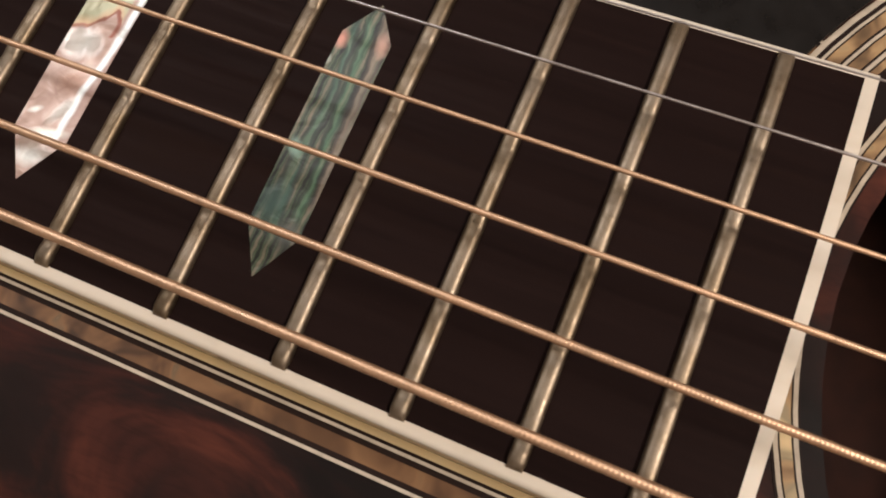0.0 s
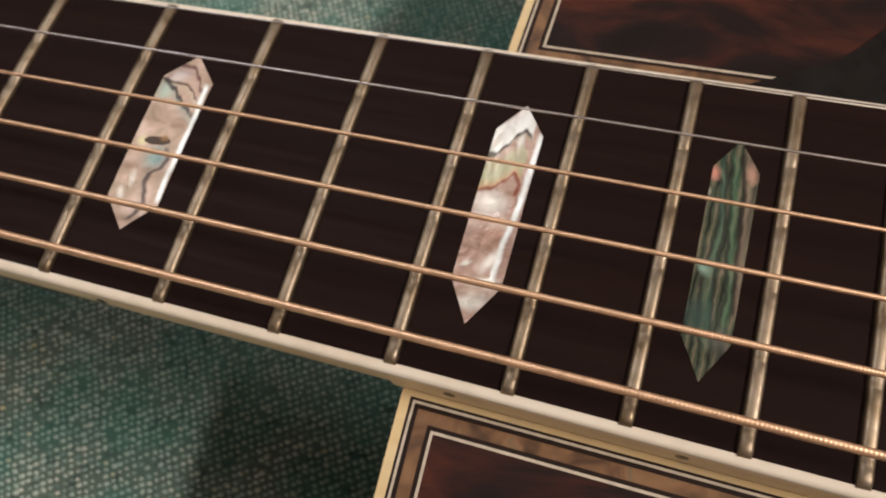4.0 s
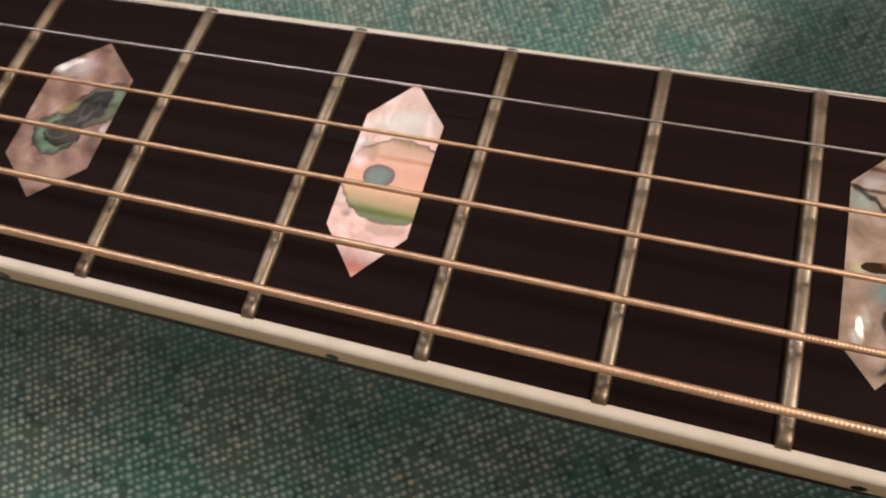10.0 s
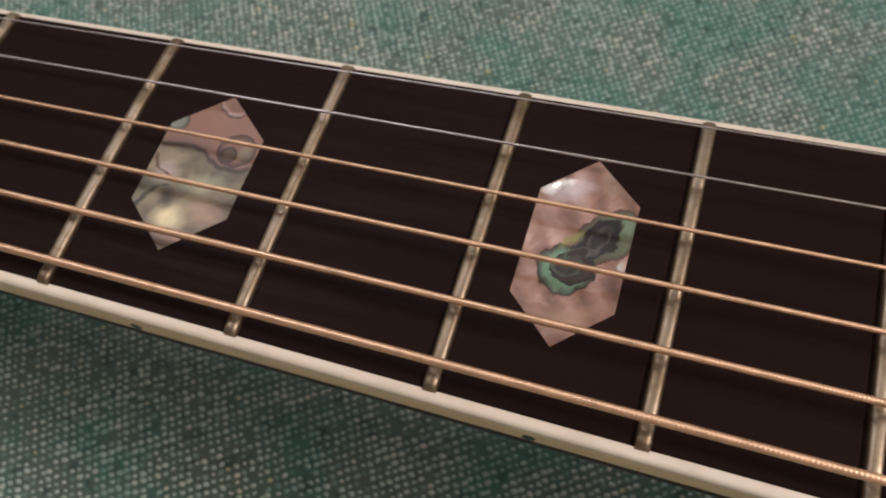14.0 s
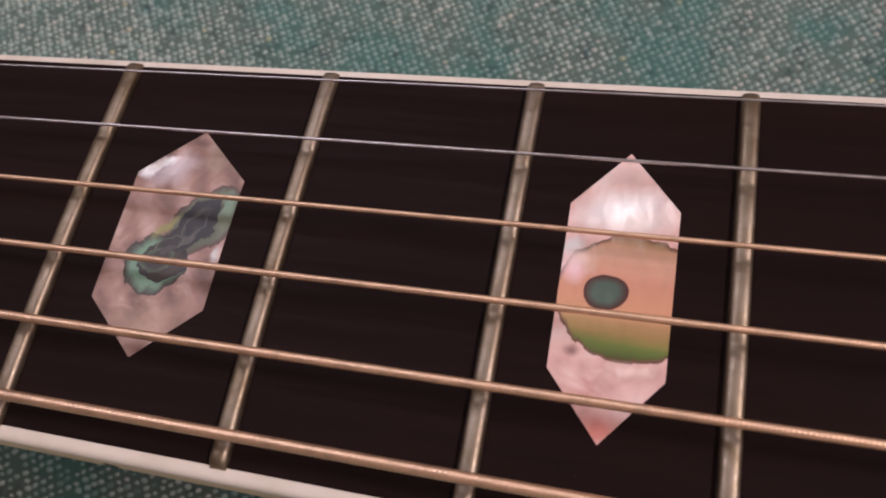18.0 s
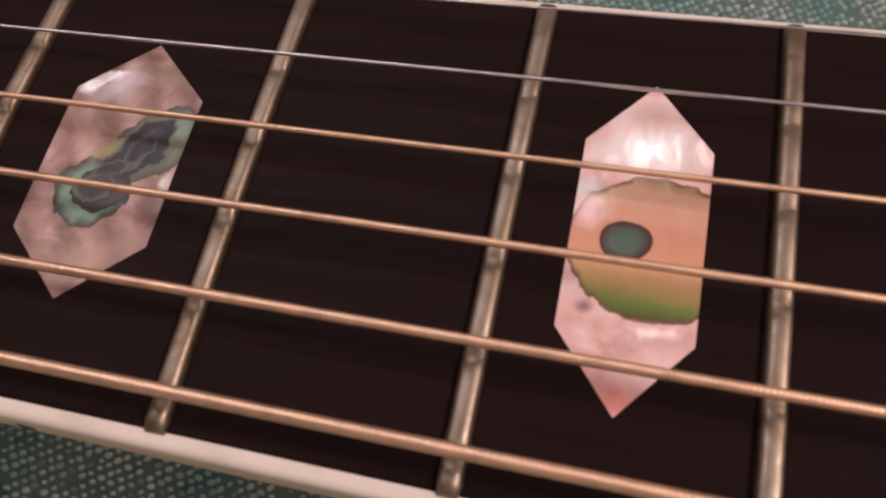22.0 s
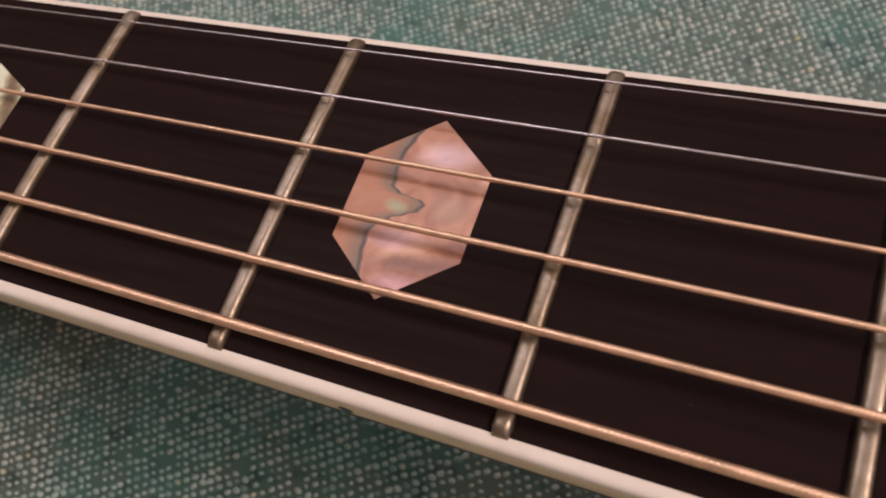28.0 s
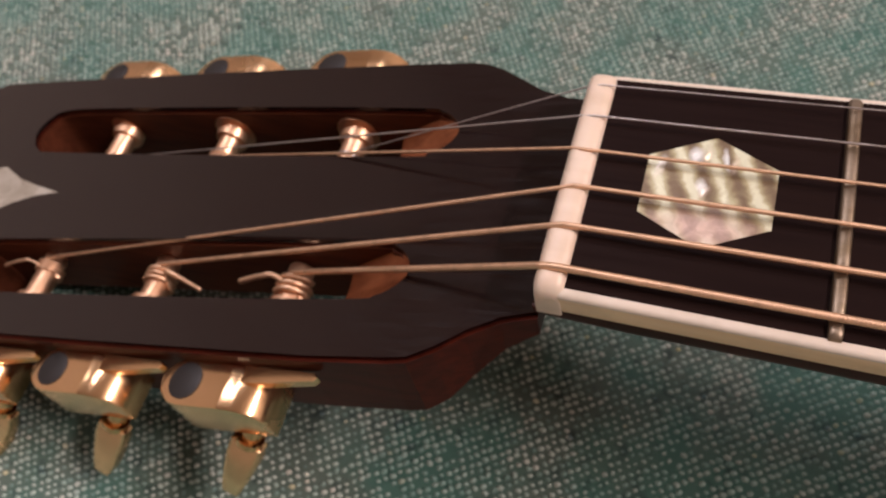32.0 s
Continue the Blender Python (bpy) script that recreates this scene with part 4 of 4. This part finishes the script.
side = [(-3.4, 21.2), (-9, 22.6), (-14, 25.3), (-18.5, 28.6), (-22.5, 30.7), (-26, 31.2), (-41, 32.4), (-90, 34.4), (-140, 36.0), (-165, 36.6), (-168, 35.5)]
treble = [(-3.4, 21.4), (-8.5, 22.3), (-13.5, 24.4), (-18, 27.4), (-22.5, 30.2), (-26, 31.7), (-29, 32.3), (-41, 33.0), (-90, 34.9), (-140, 36.2), (-165, 36.7), (-168, 35.5)]
outline = [(x, y) for x, y in treble] + [(x, -y) for x, y in side[::-1]]


def slot(s, near=-27.0):
    pts = [(near, 14.6), (near - 1.3, 11.9), (near - 4.5, 9.8), (near - 10, 9.2), (-80, 10.4), (-130, 12.2), (-137, 13.4), (-140.3, 16.5), (-141.0, 19.4), (-139.6, 22.8), (-135, 25.3), (-118, 25.2), (-70, 22.9), (near - 10, 20.8), (near - 4.5, 19.7), (near - 1.3, 17.4)]
    return [(x, s * y) for x, y in smooth_line(pts, True, 8)]


headstock = part("headstock", plate(outline, [slot(1), slot(-1)], lambda x, y: face_z(x) - 1.0, lambda x, y: face_z(x) - 6.0 - 14.5 * min(1.0, max(0.0, (-x - 5) / 15))), MAHOGANY, guitar, "slotted mahogany headstock")
part("veneer", plate([(x, y - math.copysign(0.7, y)) for x, y in outline], [slot(1), slot(-1)], lambda x, y: face_z(x), lambda x, y: face_z(x) - 1.0), VENEER, headstock, "glossy black ebony head veneer")


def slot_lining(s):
    """The bare wood showing on the walls of a slot, with their shade in its colour."""
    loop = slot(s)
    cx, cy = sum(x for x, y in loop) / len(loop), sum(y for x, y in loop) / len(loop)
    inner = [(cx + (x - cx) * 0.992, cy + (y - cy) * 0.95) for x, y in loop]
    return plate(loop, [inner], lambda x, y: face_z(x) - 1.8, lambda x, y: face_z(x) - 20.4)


def ramp_piece(s):
    """The scooped end of a slot, where the strings run down."""
    rings = []
    for i in range(15):
        t = i / 14
        x = -27.1 - 15 * t
        w = 6.0 * math.sqrt(max(0.02, 1 - (1 - min(1, t * 1.5)) ** 2))
        ring = []
        for k in range(9):
            u = -1 + k / 4
            deep = 0.15 + 7.5 * t ** 1.5 + 2.0 * (1 - u * u) * min(1, t * 3)
            ring.append((x, s * (14.6 + w * u), face_z(x) - 0.9 - deep))
        rings.append(ring + [(x, s * (14.6 + w), face_z(x) - 19), (x, s * (14.6 - w), face_z(x) - 19)])
    return loft(rings)


for s in (1, -1):
    part("slot_lining", slot_lining(s), SHADED_SLOT_WOOD, headstock, "bare brown slot walls with shade in their colour")
    part("slot_ramp", ramp_piece(s), SLOT_WOOD, headstock, "bare red-brown slot end", True)
part("head_inlay", plate([(-121, 0.6), (-129, 2.4), (-136, 4.3), (-144, 8.0), (-152, 7.0), (-156, 0.5), (-150, -6.5), (-141, -6.0), (-134, -2.4), (-128, -0.4)], [], lambda x, y: face_z(x) + 0.04, lambda x, y: face_z(x) - 1), PEARL[0], headstock, "pointed pale shell head ornament")

POSTS = [-52.5, -85.5, -118.5]


def tuner(x, s):
    z = face_z(x) - 8.0
    edge = 32.3 + (-41 - x) * 0.042
    t = part("tuner", turned([(0, 1.5), (0.25, 2.2), (0.7, 2.5), (13.5 + edge - 32, 2.5), (13.6 + edge - 32, 2.4), (14.4 + edge - 32, 2.4)], (x, s * 10.6, z), (0, s, 0)), POST_METAL, guitar, "gold tuning machine", True)
    part("post_collar", turned([(0, 2.4), (0.2, 3.5), (1.5, 3.8), (1.8, 2.9), (2.6, 3.1), (2.9, 4.9), (4.0, 5.1), (4.6, 2.4)], (x, s * (18.5 + (-52 - x) * 0.053), z), (0, s, 0)), POST_METAL, t, smooth=True)
    # gear housing on the edge of the head: a flat-topped block, a round barrel beside it and a thin fixing plate
    top, low = face_z(x) - 3.8, face_z(x) - 15

    def block(foot, z0, z1, bevel=0.5):
        mid = sum(a for a, b in foot) / len(foot), sum(b for a, b in foot) / len(foot)
        rings = []
        for z, inset in ((z0, bevel), (z0 + bevel, 0), (z1 - bevel, 0), (z1 - 0.15, bevel * 0.3), (z1, bevel)):
            ring = []
            for px, py in foot:
                d = max(0.01, math.hypot(px - mid[0], py - mid[1]))
                k = 1 - inset / d
                ring.append((x + mid[0] + (px - mid[0]) * k, s * (edge + 0.1 + max(0.02, mid[1] + (py - mid[1]) * k)), z + SLOPE * px))
            rings.append(ring)
        return loft(rings)

    rings = []
    for px in [-17.3, -17.0, -16.3, -15.2, -13.8, -12.0, -9.0, -3.6, -3.3, -3.0, -2.6, -1.4, 0.0, 1.4, 2.8, 4.0, 4.8, 5.2]:
        bow = math.sqrt(max(0.02, 1 - ((px + 12.0) / 5.4) ** 2)) if px < -12 else 1.0
        y0, y1 = max(0.1, 4.7 - 4.7 * bow), 4.7 + 4.7 * bow - (0.05 * (px + 12) if px > -12 else 0)
        z1 = top + SLOPE * px
        if px > -3.0:
            z1 -= 0.15 + 8.0 * (1 - math.sqrt(max(0.0, 1 - ((px + 3.0) / 8.3) ** 2)))
        z0 = low + SLOPE * px
        rings.append([(x + px, s * (edge + y), z) for y, z in ((y0, z0), (y0, z1 - 0.5), (y0 + 0.15, z1 - 0.15), (y0 + 0.5, z1), (y1 - 0.5, z1), (y1 - 0.15, z1 - 0.15), (y1, z1 - 0.5), (y1, z0))])
    part("housing", loft(rings), GOLD, t, "polished gold gear housing", True)
    part("gear_cap", turned([(-1, 3.5), (0.18, 3.5), (0.3, 3.2)], (x - 12.0, s * (edge + 4.7), top + SLOPE * -12.0), (-SLOPE, 0, 1)), BLACK_CAP, t, "black round cap", True)
    part("fixing_plate", block([(-2.0, 0.05), (13.4, 0.05), (14.0, 0.7), (13.4, 1.5), (5.2, 2.9), (-2.0, 3.6)], top - 2.6, top - 0.4, 0.25), GOLD, t, smooth=True)
    # button on its stem, leaning back and outwards
    way = Vector((-0.34, s * 0.5, -0.78)).normalized()
    foot = Vector((x - 0.6, s * (edge + 6.6), low - 0.5))
    part("stem", turned([(0, 1.9), (3.5, 1.9), (3.7, 2.7), (5.0, 2.7), (5.4, 1.6)], tuple(foot), tuple(way)), GOLD_MIRROR, t, smooth=True)
    wide = Vector((1, 0, 0)) - way * way.x
    wide.normalize()
    thick = way.cross(wide)
    rings = []
    for a, w, d in [(4.4, 2.6, 1.2), (4.8, 3.2, 1.6), (8, 3.3, 1.9), (12, 2.8, 2.2), (16, 2.2, 2.2), (18.0, 1.8, 1.9), (18.5, 1.3, 1.3)]:
        rings.append([tuple(foot + way * a + wide * (math.copysign(abs(math.cos(q)) ** 0.3, math.cos(q)) * w) + thick * (math.copysign(abs(math.sin(q)) ** 0.3, math.sin(q)) * d)) for q in np.linspace(0, 2 * math.pi, 25)[:-1]])
    part("button", loft(rings), GOLD, t, "flat gold button", True)
    return t


for x in POSTS:
    for s in (1, -1):
        tuner(x, s)

for i, (y0, y1, r, post) in enumerate(STRINGS):
    s = 1 if i < 3 else -1
    znut = crown(y0) + 1.22 + r * 0.5
    zsad = crown(y1 * 0.8) + 1.5 + 4.6 + (0.6 if i > 2 else 0)
    px = POSTS[post]
    pz = face_z(px) - 8.0
    end = (px, s * (14.2 if s > 0 else 13.6), pz + 2.5 + r)
    line = [(648, y1, zsad)] + [(648 - 648 * k / 12, y1 + (y0 - y1) * k / 12, zsad + (znut - zsad) * k / 12) for k in range(1, 12)] + [(0.2, y0, znut), (-1.4, y0 * 0.999, znut - 0.04), (-3.2, y0 + (end[1] - y0) * 0.03, znut - 0.5)]
    line += [end, (px - 2.0, end[1] + s * 0.4, pz + 0.8), (px - 1.8, end[1] + s * 0.9, pz - 1.4), (px + 0.8, end[1] + s * 1.4, pz - 2.0)]
    wound = i >= 2
    wire("string", line, r, BRONZE if wound else STEEL, guitar, "bronze-wound string" if wound else "thin plain steel string", 10 if wound else 8, (max(0.30, r * 0.9), r * 0.065) if wound else None)
    # windings on the post and the cut tail
    coil = []
    for k in range(37):
        a = 2 * math.pi * k / 12
        coil.append((px + (2.5 + r) * math.cos(a), end[1] + s * (0.3 + 2.2 * r * k / 12), pz + (2.5 + r) * math.sin(a)))
    if s < 0:
        lean = (-1, 1, -1)[post]
        tail = [coil[-1], (px + 2.6 * lean, end[1] - 1.6, pz + 3.2), (px + 6.0 * lean, end[1] - 2.0, pz + 3.0), (px + 10.5 * lean, end[1] - 3.0, pz + 1.2)]
        coil += smooth_line(tail, steps=5)[1:]
    wire("string_coil", coil, r, BRONZE if wound else STEEL, guitar, "string wound round its post")

# body
HOLE = (506.7, 51.1)
HOLE_Y = 4.1
shoulder = [(358.6, 0.0), (358.9, 25.0), (359.6, 44.0), (360.8, 72.0), (363, 100), (370, 128), (392, 150), (432, 157), (480, 150), (520, 141), (570, 143), (640, 173), (710, 194), (760, 196), (810, 180), (845, 136), (862, 72), (866, 0)]
half_line = smooth_line(shoulder, steps=6)
body_line = half_line + [(x, -y) for x, y in half_line[-2:0:-1]]


def inset(line, d):
    """A closed line moved inwards by d."""
    out = []
    n = len(line)
    for i in range(n):
        a, b = Vector(line[i - 1]), Vector(line[(i + 1) % n])
        t = (b - a).normalized()
        out.append((line[i][0] + t.y * d, line[i][1] - t.x * d))
    return out


TOPZ = -6.0
hole_line = [(HOLE[0] + HOLE[1] * math.cos(a), HOLE_Y + HOLE[1] * math.sin(a)) for a in np.linspace(0, 2 * math.pi, 65)[:-1]]
inner_line = inset(body_line, 1.4)
body = part("body", plate(inner_line, [hole_line], lambda x, y: TOPZ, lambda x, y: TOPZ - 3), TOP_WOOD, guitar, "glossy red-brown figured wood top with black streaks")
part("body_sides", plate(inset(body_line, 0.3), [inset(body_line, 3.0)], lambda x, y: TOPZ - 3.01, lambda x, y: TOPZ - 88), TOP_WOOD, body)
part("body_back", plate(inset(body_line, 0.3), [], lambda x, y: TOPZ - 88.01, lambda x, y: TOPZ - 91), UNLIT_WOOD, body)
part("body_binding", plate(body_line, [inner_line], lambda x, y: TOPZ + 0.03, lambda x, y: TOPZ - 5), BODY_EDGE, body, "cream ivoroid body binding")

# purfling: nested thin lines round the edge and along the fingerboard
LINES = [("binding_ledge", -0.85, 0.0, BODY_EDGE), ("purfling_line", 0.0, 0.38, BLACK_LINE), ("purfling_line", 0.38, 0.75, WHITE_LINE), ("purfling_line", 0.75, 1.4, BLACK_LINE), ("shell_purfling", 1.4, 3.2, ABALONE), ("purfling_line", 3.2, 3.82, BLACK_LINE), ("purfling_line", 3.82, 4.22, WHITE_LINE)]


def ribbon(left, right, z):
    bm = bmesh.new()
    a = [bm.verts.new(mm(x, y, z)) for x, y in left]
    b = [bm.verts.new(mm(x, y, z)) for x, y in right]
    c = [bm.verts.new(mm(x, y, z - 0.6)) for x, y in left]
    d = [bm.verts.new(mm(x, y, z - 0.6)) for x, y in right]
    for i in range(len(left) - 1):
        for p, q in ((a, b), (b, d), (d, c), (c, a)):
            bm.faces.new((p[i], p[i + 1], q[i + 1], q[i]))
    return bm


def frame_line(s, d):
    """From the fingerboard's end along it to the corner, then round the body's edge, d millimetres in."""
    edge = inset([(x, y) for x, y in body_line], 1.4 + d)[: len(half_line)]
    board = lambda x: half(x) + (2.4 if s < 0 else 2.9) + d
    run = [(x, y) for x, y in edge if y > board(x) + 0.5]
    x0 = run[0][0] - 0.05
    pts = [(x, board(x)) for x in np.linspace(447, x0, 14)] + run
    return [(x, s * y) for x, y in pts]


for s in (1, -1):
    for name, d0, d1, m in LINES:
        a, b = frame_line(s, d0), frame_line(s, d1)
        n = min(len(a), len(b))
        part(name, ribbon(a[:14] + a[len(a) - (n - 14):], b[:14] + b[len(b) - (n - 14):], TOPZ + 0.06), m, body)

# rosette: rings round the soundhole
RINGS = [(53.25, 53.5, BLACK_LINE), (53.5, 54.0, WHITE_LINE), (54.0, 54.22, BLACK_LINE), (54.22, 55.4, ROSETTE_SHELL), (55.4, 55.6, BLACK_LINE), (55.6, 56.1, WHITE_LINE), (56.1, 56.4, BLACK_LINE)]
RINGS += [(60.2, 60.42, BLACK_LINE), (60.42, 61.2, ROSETTE_SHELL), (61.2, 61.42, BLACK_LINE), (61.42, 61.9, WHITE_LINE), (61.9, 62.2, BLACK_LINE), (62.2, 63.5, ROSETTE_SHELL), (63.5, 63.7, BLACK_LINE), (63.7, 64.1, WHITE_LINE), (64.1, 64.4, BLACK_LINE), (64.4, 65.8, ROSETTE_SHELL), (65.8, 66.0, BLACK_LINE), (66.0, 66.35, WHITE_LINE), (66.35, 66.9, BLACK_LINE), (66.9, 67.6, WHITE_LINE)]
for r0, r1, m in RINGS:
    turns = np.linspace(0, 2 * math.pi, 97)
    left = [(HOLE[0] + r0 * math.cos(a), HOLE_Y + r0 * math.sin(a)) for a in turns]
    right = [(HOLE[0] + r1 * math.cos(a), HOLE_Y + r1 * math.sin(a)) for a in turns]
    part("rosette_ring", ribbon(left, right, TOPZ + 0.08), m, body)

# pickguard on the treble side
guard = smooth_line([(396, 30.5), (402, 33.6), (409, 38.0), (414, 43.5), (418, 50), (421, 62), (426, 80), (440, 96), (470, 108), (510, 110), (545, 104), (562, 88), (556, 70), (530, 64)], steps=5)
guard += [(HOLE[0] + 67.8 * math.cos(a), HOLE_Y + 67.8 * math.sin(a)) for a in np.linspace(radians(62), radians(160.6), 28)]
guard += [(x, half(x) + 1.15) for x in (441.5, 430, 415, 402)] + [(397, half(397) + 1.6)]
part("pickguard", plate(guard, [], lambda x, y: TOPZ + 0.75, lambda x, y: TOPZ + 0.05), GUARD, body, "glossy black pickguard")
part("bridge", plate(smooth_line([(634, -70), (638, -78), (655, -78), (660, -70), (664, 0), (660, 70), (655, 78), (638, 78), (634, 70), (632, 0)], True, 4), [], lambda x, y: TOPZ + 7.5 - 0.0009 * y * y, lambda x, y: TOPZ), EBONY, body, "black ebony bridge")
part("saddle", plate([(646.5, -36), (649.5, -36), (649.5, 36), (646.5, 36)], [], lambda x, y: 6.2 - y * y / 812 + 0.2, lambda x, y: TOPZ + 3), BONE, body, "bone saddle")

# long lamps under the ceiling, over the view
def ceiling_lamp(x, y, long, wide, drop):
    lamp = tagged(new("ceiling_lamp"), "long ceiling lamp with a white metal housing", "lamp", "ceiling lamps")
    lamp.matrix_world = Matrix.Translation((x, y, rz1))
    x, y, top = x * 1000, y * 1000, (rz1 - BOARD) * 1000
    rings = []
    for z, grow in ((top - drop, -6), (top - drop + 6, 0), (top - drop + 34, 0), (top - drop + 40, -8)):
        rings.append([(x + a * (wide / 2 + grow), y + b * (long / 2 + grow), z) for a, b in ((-1, -1), (1, -1), (1, 1), (-1, 1))])
    part("housing", loft(rings), WALL, lamp, "white metal housing")
    for b in (-1, 1):
        part("rod", turned([(0, 6), (drop - 38, 6)], (x, y + b * long * 0.35, top), (0, 0, -1), 12), WALL, lamp, smooth=True)


ceiling_lamp(1.95, 0.15, 1240, 210, 135)
ceiling_lamp(-0.72, 0.75, 1540, 430, 315)
